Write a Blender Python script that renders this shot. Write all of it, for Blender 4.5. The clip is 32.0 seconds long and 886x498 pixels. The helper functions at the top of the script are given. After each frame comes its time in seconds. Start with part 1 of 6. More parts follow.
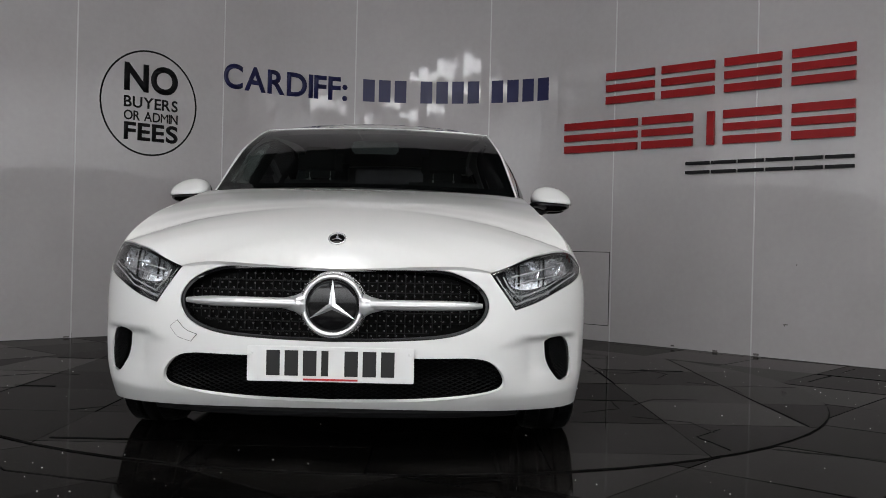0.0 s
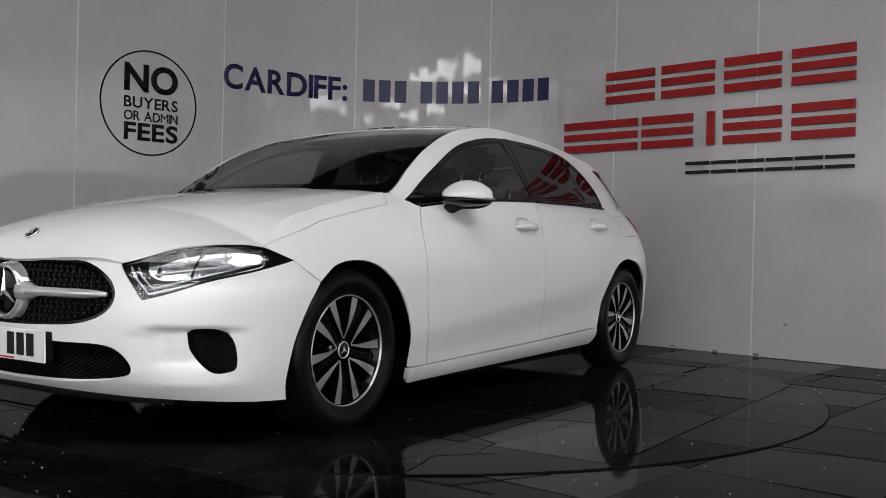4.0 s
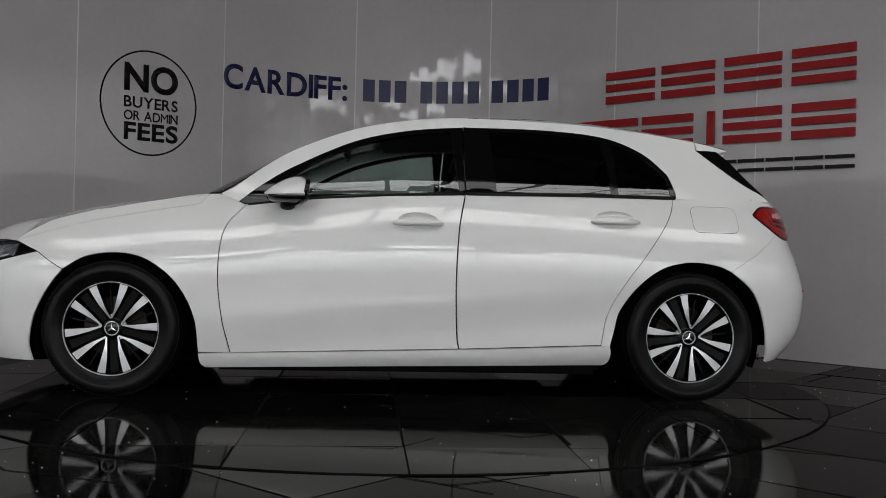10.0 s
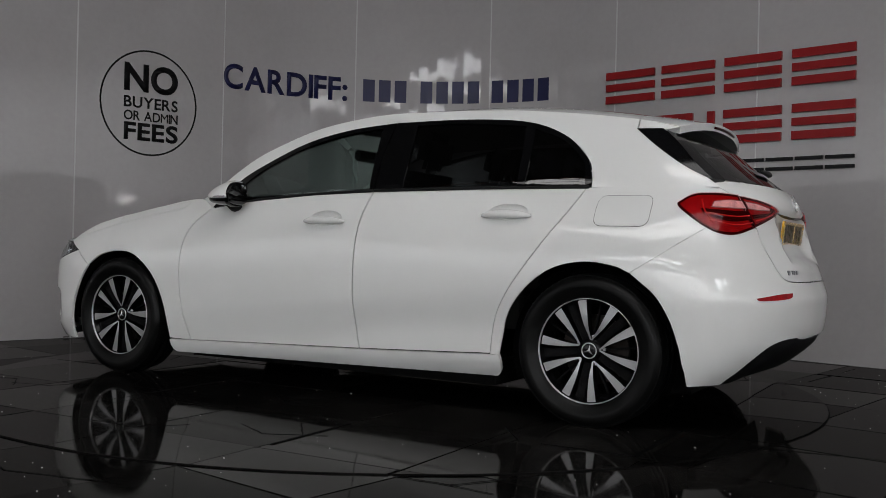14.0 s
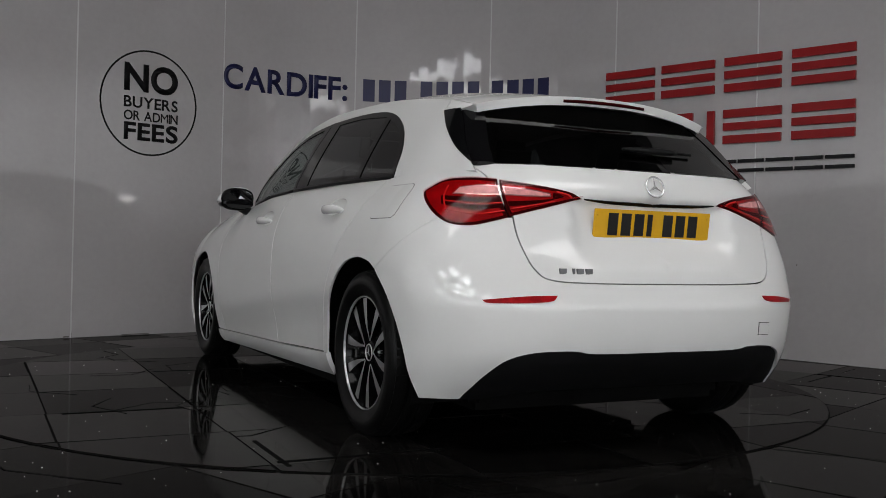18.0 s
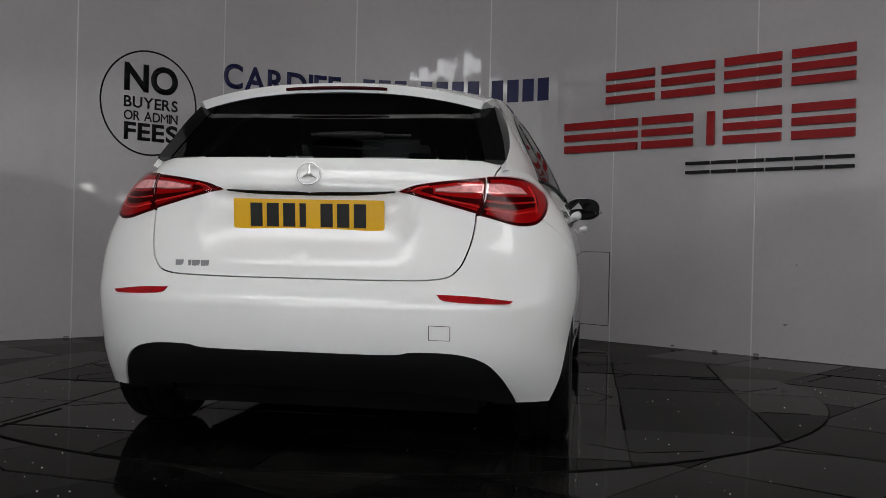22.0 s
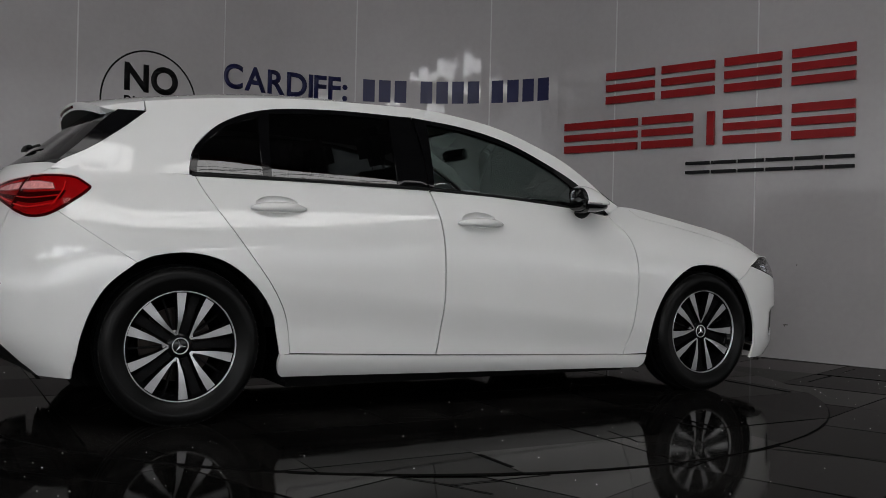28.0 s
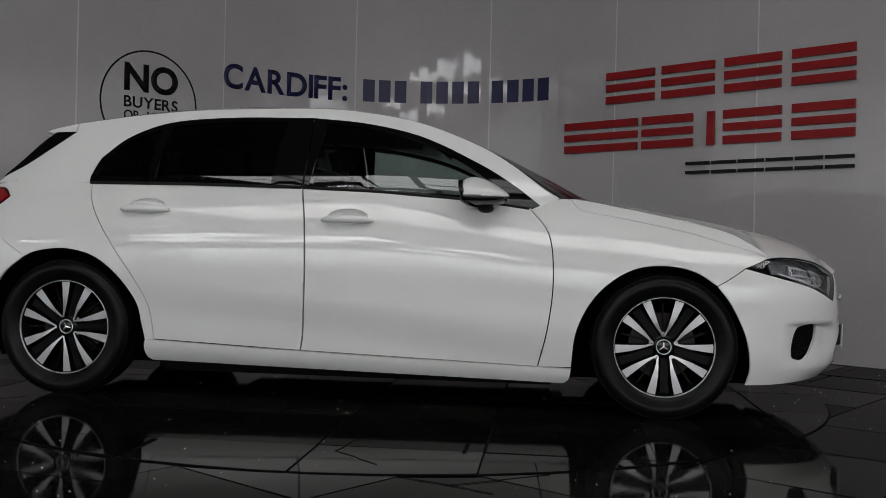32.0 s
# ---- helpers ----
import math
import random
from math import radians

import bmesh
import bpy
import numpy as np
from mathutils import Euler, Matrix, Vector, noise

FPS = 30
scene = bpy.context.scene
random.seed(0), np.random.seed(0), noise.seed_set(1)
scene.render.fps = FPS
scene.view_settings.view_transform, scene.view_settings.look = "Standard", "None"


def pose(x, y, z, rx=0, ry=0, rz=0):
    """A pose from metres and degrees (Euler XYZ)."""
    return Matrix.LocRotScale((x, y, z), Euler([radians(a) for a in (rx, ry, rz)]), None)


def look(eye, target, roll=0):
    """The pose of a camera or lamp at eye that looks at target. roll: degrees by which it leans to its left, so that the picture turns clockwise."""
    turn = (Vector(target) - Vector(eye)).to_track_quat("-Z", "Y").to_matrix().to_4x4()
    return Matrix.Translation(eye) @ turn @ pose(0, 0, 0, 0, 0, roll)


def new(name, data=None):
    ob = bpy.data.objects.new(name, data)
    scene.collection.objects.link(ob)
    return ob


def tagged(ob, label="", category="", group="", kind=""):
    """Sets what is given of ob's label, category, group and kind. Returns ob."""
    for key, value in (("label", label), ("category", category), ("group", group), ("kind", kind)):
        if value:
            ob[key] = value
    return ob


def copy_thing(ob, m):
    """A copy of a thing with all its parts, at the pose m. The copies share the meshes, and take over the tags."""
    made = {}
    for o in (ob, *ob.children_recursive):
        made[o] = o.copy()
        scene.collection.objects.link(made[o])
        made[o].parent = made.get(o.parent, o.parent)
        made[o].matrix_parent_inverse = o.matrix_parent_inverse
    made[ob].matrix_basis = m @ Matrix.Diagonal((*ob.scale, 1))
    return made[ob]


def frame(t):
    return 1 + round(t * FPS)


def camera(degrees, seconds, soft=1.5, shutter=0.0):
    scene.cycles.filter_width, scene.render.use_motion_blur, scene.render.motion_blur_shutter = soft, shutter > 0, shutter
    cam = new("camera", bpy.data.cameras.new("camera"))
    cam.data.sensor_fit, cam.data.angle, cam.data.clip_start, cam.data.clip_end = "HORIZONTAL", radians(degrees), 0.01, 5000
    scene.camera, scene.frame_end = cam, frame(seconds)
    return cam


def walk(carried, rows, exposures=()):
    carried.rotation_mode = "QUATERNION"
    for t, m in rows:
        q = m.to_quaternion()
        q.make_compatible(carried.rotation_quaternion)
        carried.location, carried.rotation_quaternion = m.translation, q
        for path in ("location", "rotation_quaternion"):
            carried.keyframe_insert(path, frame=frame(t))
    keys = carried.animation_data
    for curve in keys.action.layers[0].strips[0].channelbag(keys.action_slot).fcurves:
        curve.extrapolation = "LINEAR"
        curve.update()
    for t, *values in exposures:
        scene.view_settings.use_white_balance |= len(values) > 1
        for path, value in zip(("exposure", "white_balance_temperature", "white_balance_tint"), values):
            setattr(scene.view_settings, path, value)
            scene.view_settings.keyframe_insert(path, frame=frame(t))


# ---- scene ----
cam = camera(49.96, 32.0, soft=0.9)
EYE = (0.0, -5.211, 0.718)
AIM = (math.sin(radians(2.755)), -5.211 + math.cos(radians(2.755)), 0.718 - 0.00015)
walk(cam, [(0, look(EYE, AIM, 1.367)), (32, look(EYE, AIM, 1.367))],
     [(0, -0.13), (1.5, -0.1), (3, -0.07), (6, -0.25), (8, -0.49), (10, -0.66), (12, -0.69), (14, -0.65), (17, -0.62), (19, -0.46), (20, -0.45), (21, -0.57), (23, -0.6), (25, -0.7), (28, -0.78), (30, -0.85), (32, -0.89)])

# ---------------------------------------------------------------- light
world = bpy.data.worlds.new("hall_sky")
scene.world = world
world.use_nodes = True
wn = world.node_tree
sky = wn.nodes.new("ShaderNodeTexSky")
sky.sky_type, sky.sun_disc = "NISHITA", False
sky.sun_elevation, sky.sun_rotation = radians(40), radians(160)
wn.links.new(sky.outputs[0], wn.nodes["Background"].inputs[0])
wn.nodes["Background"].inputs[1].default_value = 0.08


# ---------------------------------------------------------------- materials
def mat(name, color, rough=0.5, metal=0.0, spec=0.5, coat=0.0, grain=0.0, grain_scale=60.0, bump=0.0, bump_scale=80.0,
        vary=0.0, vary_scale=2.0, rough_vary=0.0, emit=0.0, alpha=1.0, trans=0.0, ior=1.45, per_object=0.0):
    """A procedural surface with variation of colour and gloss at two scales and a fine relief."""
    m = bpy.data.materials.new(name)
    m.use_nodes = True
    nt = m.node_tree
    b = nt.nodes["Principled BSDF"]
    b.inputs["Base Color"].default_value = (*color, 1)
    b.inputs["Roughness"].default_value = rough
    b.inputs["Metallic"].default_value = metal
    b.inputs["Specular IOR Level"].default_value = spec
    b.inputs["Coat Weight"].default_value = coat
    b.inputs["Coat Roughness"].default_value = 0.012
    b.inputs["Transmission Weight"].default_value = trans
    b.inputs["IOR"].default_value = ior
    b.inputs["Alpha"].default_value = alpha
    if emit:
        b.inputs["Emission Color"].default_value = (*color, 1)
        b.inputs["Emission Strength"].default_value = emit
    tc = nt.nodes.new("ShaderNodeTexCoord")

    def tex(scale, detail=4.0):
        n = nt.nodes.new("ShaderNodeTexNoise")
        n.inputs["Scale"].default_value, n.inputs["Detail"].default_value = scale, detail
        nt.links.new(tc.outputs["Object"], n.inputs["Vector"])
        return n.outputs["Fac"]

    if grain or vary or per_object:
        fac = None
        for amount, scale in ((vary, vary_scale), (grain, grain_scale)):
            if not amount:
                continue
            r = nt.nodes.new("ShaderNodeMapRange")
            r.inputs["From Min"].default_value, r.inputs["From Max"].default_value = 0.3, 0.7
            r.inputs["To Min"].default_value, r.inputs["To Max"].default_value = 1 - amount, 1 + amount
            nt.links.new(tex(scale), r.inputs["Value"])
            if fac is None:
                fac = r.outputs[0]
            else:
                mu = nt.nodes.new("ShaderNodeMath")
                mu.operation = "MULTIPLY"
                nt.links.new(fac, mu.inputs[0]), nt.links.new(r.outputs[0], mu.inputs[1])
                fac = mu.outputs[0]
        if per_object:
            oi = nt.nodes.new("ShaderNodeObjectInfo")
            r = nt.nodes.new("ShaderNodeMapRange")
            r.inputs["To Min"].default_value, r.inputs["To Max"].default_value = 1 - per_object, 1 + per_object
            nt.links.new(oi.outputs["Random"], r.inputs["Value"])
            if fac is None:
                fac = r.outputs[0]
            else:
                mu = nt.nodes.new("ShaderNodeMath")
                mu.operation = "MULTIPLY"
                nt.links.new(fac, mu.inputs[0]), nt.links.new(r.outputs[0], mu.inputs[1])
                fac = mu.outputs[0]
        mx = nt.nodes.new("ShaderNodeVectorMath")
        mx.operation = "SCALE"
        mx.inputs[0].default_value = color
        nt.links.new(fac, mx.inputs["Scale"])
        nt.links.new(mx.outputs[0], b.inputs["Base Color"])
    if rough_vary:
        r = nt.nodes.new("ShaderNodeMapRange")
        r.inputs["From Min"].default_value, r.inputs["From Max"].default_value = 0.3, 0.7
        r.inputs["To Min"].default_value, r.inputs["To Max"].default_value = max(0.02, rough - rough_vary), rough + rough_vary
        nt.links.new(tex(vary_scale * 1.7), r.inputs["Value"])
        nt.links.new(r.outputs[0], b.inputs["Roughness"])
    if bump:
        bp = nt.nodes.new("ShaderNodeBump")
        bp.inputs["Strength"].default_value, bp.inputs["Distance"].default_value = bump, 0.002
        nt.links.new(tex(bump_scale), bp.inputs["Height"])
        nt.links.new(bp.outputs[0], b.inputs["Normal"])
    return m


M_WALL = mat("wall_laminate", (0.383, 0.366, 0.368), 0.04, vary=0.05, vary_scale=1.3, grain=0.02, grain_scale=25, rough_vary=0.015, bump=0.02, bump_scale=5)
M_STRIP = mat("joint_strip", (0.50, 0.495, 0.50), 0.3, vary=0.06, vary_scale=6)


def slate(name, color, sheen):
    """Dull black slate under a worn polish: the gloss grows towards grazing view."""
    m = mat(name, color, 0.6, spec=0.0, vary=0.6, vary_scale=3.0, grain=0.7, grain_scale=45, per_object=0.5)
    nt = m.node_tree
    base = nt.nodes["Principled BSDF"]
    gl, mx, lw, pw, ml = (nt.nodes.new("ShaderNode" + k) for k in ("BsdfGlossy", "MixShader", "LayerWeight", "Math", "Math"))
    gl.inputs["Color"].default_value = (sheen, sheen * 0.985, sheen * 0.97, 1)
    tc, no, rg, bp = (nt.nodes.new("ShaderNode" + k) for k in ("TexCoord", "TexNoise", "MapRange", "Bump"))
    no.inputs["Scale"].default_value, no.inputs["Detail"].default_value = 7.0, 12.0
    rg.inputs["From Min"].default_value, rg.inputs["From Max"].default_value = 0.3, 0.7
    rg.inputs["To Min"].default_value, rg.inputs["To Max"].default_value = 0.03, 0.085
    bp.inputs["Strength"].default_value, bp.inputs["Distance"].default_value = 0.09, 0.002
    nt.links.new(tc.outputs["Object"], no.inputs["Vector"]), nt.links.new(no.outputs["Fac"], rg.inputs["Value"])
    nt.links.new(rg.outputs[0], gl.inputs["Roughness"]), nt.links.new(no.outputs["Fac"], bp.inputs["Height"]), nt.links.new(bp.outputs[0], gl.inputs["Normal"])
    lw.inputs["Blend"].default_value = 0.5
    pw.operation, ml.operation = "POWER", "MULTIPLY_ADD"
    pw.inputs[1].default_value, ml.inputs[1].default_value, ml.inputs[2].default_value = 7.0, 0.8, 0.012
    oi, wear, mul = (nt.nodes.new("ShaderNode" + k) for k in ("ObjectInfo", "MapRange", "Math"))
    wear.inputs["To Min"].default_value, wear.inputs["To Max"].default_value = 0.62, 1.28
    mul.operation = "MULTIPLY"
    nt.links.new(oi.outputs["Random"], wear.inputs["Value"])
    nt.links.new(lw.outputs["Facing"], pw.inputs[0]), nt.links.new(pw.outputs[0], ml.inputs[0])
    nt.links.new(ml.outputs[0], mul.inputs[0]), nt.links.new(wear.outputs[0], mul.inputs[1]), nt.links.new(mul.outputs[0], mx.inputs[0])
    nt.links.new(base.outputs[0], mx.inputs[1]), nt.links.new(gl.outputs[0], mx.inputs[2])
    nt.links.new(mx.outputs[0], nt.nodes["Material Output"].inputs[0])
    return m


M_FLOOR = slate("dark_slate_tile", (0.0068, 0.0064, 0.0061), 0.66)
M_GROUT = mat("black_joint", (0.003, 0.003, 0.003), 0.8, spec=0.03, vary=0.3, vary_scale=9)
M_CONCRETE = mat("grey_concrete", (0.12, 0.118, 0.115), 0.6, spec=0.2, vary=0.3, vary_scale=0.7, grain=0.2, grain_scale=30)
M_SPECK = mat("pale_grit", (0.75, 0.74, 0.72), 0.4, vary=0.2, vary_scale=40)
M_HALL = mat("hall_sheeting", (0.15, 0.15, 0.155), 0.6, vary=0.2, vary_scale=0.5)
M_STEEL = mat("painted_steel", (0.16, 0.055, 0.03), 0.5, vary=0.2, vary_scale=2)
M_LIGHT = mat("roof_light_sheet", (0.97, 0.985, 1.0), 0.5, emit=11.5)
M_TUBE = mat("roof_pane_glow", (1.0, 0.99, 0.985), 0.5, emit=5.6)
# glow of the added far-end fill panels, stronger towards the top
M_FRONT_FILL = [mat("hall_glazing", (0.97, 0.985, 1.0), 0.4, emit=e) for e in (1.7, 3.3, 4.7, 5.4)]
# glow of the added side fill panels, one strength per tier
M_SIDE_FILL = [mat("translucent_cladding", (0.97, 0.985, 1.0), 0.5, emit=e) for e in (0.35, 0.6, 0.95, 1.35, 1.5, 1.15, 0.6)]
M_LAMP = mat("small_lamp_glow", (1.0, 0.98, 0.95), 0.5, emit=16.0)
M_SCUFF = mat("dirt_scuff", (0.10, 0.09, 0.085), 0.6, vary=0.4, vary_scale=60)
M_RED = mat("red_acrylic", (0.235, 0.007, 0.009), 0.35, spec=0.25, vary=0.08, vary_scale=4)
M_BLACK_LETTER = mat("black_acrylic", (0.006, 0.006, 0.007), 0.35, spec=0.2, vary=0.1, vary_scale=5)
M_VINYL_BLACK = mat("black_vinyl", (0.005, 0.005, 0.0055), 0.4, spec=0.15, vary=0.1, vary_scale=5)
M_VINYL_BLUE = mat("navy_vinyl", (0.010, 0.011, 0.055), 0.3, spec=0.3, vary=0.1, vary_scale=5)


# ---------------------------------------------------------------- mesh helpers
def link_mesh(name, bm, material, parent=None, label="", smooth=False):
    me = bpy.data.meshes.new(name)
    bm.to_mesh(me)
    bm.free()
    if smooth:
        for p in me.polygons:
            p.use_smooth = True
    me.materials.append(material)
    ob = new(name, me)
    ob.parent = parent
    if label:
        tagged(ob, label)
    return ob


def part(name, bm, material, parent, label="", smooth=False):
    return link_mesh(name, bm, material, parent, label, smooth)


def empty(name, m=None):
    ob = new(name)
    ob.empty_display_size = 0.2
    if m is not None:
        ob.matrix_basis = m
    return ob


def box(bm, lo, hi, bevel=0.0):
    v = bmesh.ops.create_cube(bm, size=1)["verts"]
    size, mid = [b - a for a, b in zip(lo, hi)], [(a + b) / 2 for a, b in zip(lo, hi)]
    for q in v:
        q.co = Vector([q.co[i] * size[i] + mid[i] for i in range(3)])
    if bevel:
        bmesh.ops.bevel(bm, geom=list({e for q in v for e in q.link_edges}), offset=bevel, segments=2, affect="EDGES")
    return bm


def boxed(lo, hi, bevel=0.0):
    return box(bmesh.new(), lo, hi, bevel)


def prism(bm, outline, z0, z1, tilt=(0.0, 0.0)):
    """An upright solid over a flat outline of (x, y); tilt: how its top rises along x and y."""
    cx, cy = sum(q[0] for q in outline) / len(outline), sum(q[1] for q in outline) / len(outline)
    lo = [bm.verts.new((x, y, z0)) for x, y in outline]
    hi = [bm.verts.new((x, y, z1 + (x - cx) * tilt[0] + (y - cy) * tilt[1])) for x, y in outline]
    bm.faces.new(lo[::-1]), bm.faces.new(hi)
    n = len(lo)
    for i in range(n):
        bm.faces.new((lo[i], lo[(i + 1) % n], hi[(i + 1) % n], hi[i]))
    return bm


# ---------------------------------------------------------------- curved display wall
# Plan of the wall: a straight run, a bend of 2.07 m radius, a straight run; s runs along it.
BEND, TURN_A, TURN_B = 2.07, radians(39.64), radians(-46.01)
START, CENTRE = Vector((-1.3053, 2.7877)), Vector((0.0152, 1.1936))
ARC = BEND * (TURN_A - TURN_B)


def wall_at(s, off=0.0):
    """The plan point s metres along the wall, off metres in front of its face, and the direction of the wall there."""
    a = TURN_A if s < 0 else TURN_B if s > ARC else TURN_A - s / BEND
    along, front = Vector((math.cos(a), math.sin(a))), Vector((math.sin(a), -math.cos(a)))
    if s < 0:
        p = START + along * s
    elif s > ARC:
        p = CENTRE - front * BEND + along * (s - ARC)
    else:
        p = CENTRE - front * BEND
    return p + front * off, along


def on_wall(s, z, off):
    p, _ = wall_at(s, off)
    return Vector((p.x, p.y, z))


def wall_slab(s0, s1, z0, z1, off0, off1, step=0.08):
    """A slab that follows the wall from s0 to s1, between two distances in front of its face."""
    bm = bmesh.new()
    n = max(1, math.ceil((s1 - s0) / step))
    rings = []
    for i in range(n + 1):
        s = s0 + (s1 - s0) * i / n
        rings.append([bm.verts.new(on_wall(s, z, o)) for z, o in ((z0, off0), (z0, off1), (z1, off1), (z1, off0))])
    for a, b in zip(rings, rings[1:]):
        for k in range(4):
            bm.faces.new((a[k], a[(k + 1) % 4], b[(k + 1) % 4], b[k]))
    bm.faces.new(rings[0][::-1]), bm.faces.new(rings[-1])
    bmesh.ops.recalc_face_normals(bm, faces=bm.faces)
    return bm


WALL_TOP = 4.45
JOINTS = [-1.397 + 1.2036 * k for k in range(-3, 9)]
wall = tagged(empty("wall_display"), "curved display wall of glossy pale grey laminate panels", "wall", kind="structure")
for s0, s1 in zip(JOINTS, JOINTS[1:]):
    part("panel", wall_slab(s0 + 0.004, s1 - 0.004, 0.0, WALL_TOP, -0.02, 0.0), M_WALL, wall)
part("backing", wall_slab(JOINTS[0], JOINTS[-1], 0.0, WALL_TOP, -0.10, -0.021), M_HALL, wall)
for s in JOINTS:
    part("joint_strip", wall_slab(s - 0.005, s + 0.005, 0.0, WALL_TOP, 0.0005, 0.003), M_STRIP, wall)
# access hatch low in the wall
hatch = tagged(empty("access_hatch"), "low flush access hatch in the pale grey wall", "hatch", kind="structure")
part("hatch_gap", wall_slab(2.925, 3.405, 0.125, 0.725, 0.0005, 0.0015), M_GROUT, hatch)
part("hatch_door", wall_slab(2.93, 3.40, 0.13, 0.72, 0.002, 0.005), M_WALL, hatch)


def letters(text, height, s0, s1, z0, material, parent, off=0.002, depth=0.001, weight=0.0):
    """Lettering that runs along the wall from s0 to s1, each sign a part of its own."""
    made, x = [], 0.0
    for ch in text:
        cu = bpy.data.curves.new("letter", "FONT")
        cu.body, cu.size, cu.offset, cu.resolution_u, cu.fill_mode = ch, 1.0, 0.0 if ch == "M" else weight, 6, "FRONT"
        ob = new("letter_source", cu)
        me = bpy.data.meshes.new_from_object(ob.evaluated_get(bpy.context.evaluated_depsgraph_get())) if ch != " " else None
        bpy.data.objects.remove(ob)
        if me is None:
            x += 0.28
            continue
        xs = [v.co.x for v in me.vertices]
        made.append((me, x - min(xs), ch))
        x += max(xs) - min(xs) + (0.035 if ch == "I" else 0.06)
    total, cap = x - 0.06, 0.70
    for me, dx, half in [(m, d, h) for m, d, c in made for h in ((1, -1) if c == ":" else (0,))]:
        bm = bmesh.new()
        bm.from_mesh(me)
        if half:
            mid = (min(v.co.y for v in bm.verts) + max(v.co.y for v in bm.verts)) / 2
            bmesh.ops.delete(bm, geom=[v for v in bm.verts if (v.co.y - mid) * half < 0], context="VERTS")
        if half < 1:
            bpy.data.meshes.remove(me)
        bmesh.ops.remove_doubles(bm, verts=bm.verts, dist=1e-5)
        geo = bmesh.ops.extrude_face_region(bm, geom=bm.faces[:])["geom"]
        top = {g for g in geo if isinstance(g, bmesh.types.BMVert)}
        for v in bm.verts:
            s = s0 + (v.co.x + dx) / total * (s1 - s0)
            v.co = on_wall(s, z0 + v.co.y / cap * height, off + (depth if v in top else 0))
        bmesh.ops.recalc_face_normals(bm, faces=bm.faces)
        part("letter", bm, material, parent)


def ring_on_wall(s, z, rs, rz, width, material, parent):
    bm = bmesh.new()
    rows = []
    for i in range(96):
        a = 2 * math.pi * i / 96
        rows.append([bm.verts.new(on_wall(s + k * math.cos(a) * rs, z + k * math.sin(a) * rz, o))
                     for k, o in ((1, 0.002), (1, 0.003), (1 - width, 0.003), (1 - width, 0.002))])
    for a, b in zip(rows, rows[1:] + rows[:1]):
        for k in range(4):
            bm.faces.new((a[k], a[(k + 1) % 4], b[(k + 1) % 4], b[k]))
    bmesh.ops.recalc_face_normals(bm, faces=bm.faces)
    part("ring", bm, material, parent)


sign = tagged(empty("round_sign", Matrix.Identity(4)), "black vinyl ring round bold capitals on the wall", "sign")
ring_on_wall(-0.828, 1.790, 0.397, 0.408, 0.035, M_VINYL_BLACK, sign)
letters("NO", 0.200, -1.037, -0.597, 1.880, M_VINYL_BLACK, sign, weight=0.035)
letters("BUYERS", 0.083, -1.036, -0.594, 1.748, M_VINYL_BLACK, sign, weight=0.02)
letters("OR ADMIN", 0.072, -1.034, -0.592, 1.650, M_VINYL_BLACK, sign, weight=0.016)
letters("FEES", 0.128, -1.031, -0.588, 1.502, M_VINYL_BLACK, sign, weight=0.03)

town = tagged(empty("wall_lettering"), "navy vinyl capitals and plain bars on the wall", "lettering")
letters("CARDIFF:", 0.196, -0.195, 0.940, 2.007, M_VINYL_BLUE, town, weight=0.024, depth=0.003)
for group, (s0, s1) in ((3, (1.067, 1.489)), (4, (1.579, 2.143)), (4, (2.220, 2.791))):
    pitch = (s1 - s0) / group
    for i in range(group):
        part("bar", wall_slab(s0 + i * pitch + 0.012, s0 + (i + 1) * pitch - 0.024, 2.007, 2.203, 0.002, 0.003), M_VINYL_BLUE, town)

name_sign = tagged(empty("raised_sign"), "raised red and black acrylic bars on the wall", "sign")


def raised(s0, s1, z0, z1, material, depth=0.028):
    part("bar", wall_slab(s0, s1, z0, z1, 0.004, depth), material, name_sign)


for s0, s1 in ((3.345, 3.785), (3.852, 4.293), (4.375, 4.806), (4.885, 5.321)):
    raised(s0, s1, 2.112, 2.172, M_RED), raised(s0, s1, 1.920, 1.980, M_RED), raised(s0, s1, 2.018, 2.075, M_RED)
for s0, s1 in ((2.943, 3.640), (3.686, 4.123), (4.244, 4.300), (4.375, 4.813), (4.891, 5.324)):
    if s1 - s0 < 0.1:
        raised(s0, s1, 1.540, 1.790, M_RED)
    else:
        raised(s0, s1, 1.730, 1.790, M_RED), raised(s0, s1, 1.540, 1.600, M_RED), raised(s0, s1, 1.637, 1.692, M_RED)
for k in range(6):
    s0 = 4.071 + k * 0.2115
    raised(s0, s0 + 0.195, 1.396, 1.421, M_BLACK_LETTER, 0.02), raised(s0, s0 + 0.195, 1.328, 1.353, M_BLACK_LETTER, 0.02)

# ---------------------------------------------------------------- floor, turntable, hall
ground = tagged(link_mesh("ground", boxed((-18, -30, -0.20), (18, 6, -0.006)), M_CONCRETE), "dark hall floor under the tiles", "floor", kind="structure")


def clip(poly, inside, cross):
    out = []
    for i, p in enumerate(poly):
        q = poly[(i + 1) % len(poly)]
        if inside(p):
            out.append(p)
        if inside(p) != inside(q):
            out.append(cross(p, q))
    return out


def clip_disc(poly, radius, n=72):
    for i in range(n):
        a = 2 * math.pi * i / n
        nx, ny = math.cos(a), math.sin(a)
        d = lambda p: p[0] * nx + p[1] * ny - radius
        poly = clip(poly, lambda p: d(p) <= 0, lambda p, q: tuple(p[k] + (q[k] - p[k]) * d(p) / (d(p) - d(q)) for k in (0, 1)))
        if len(poly) < 3:
            return []
    return poly


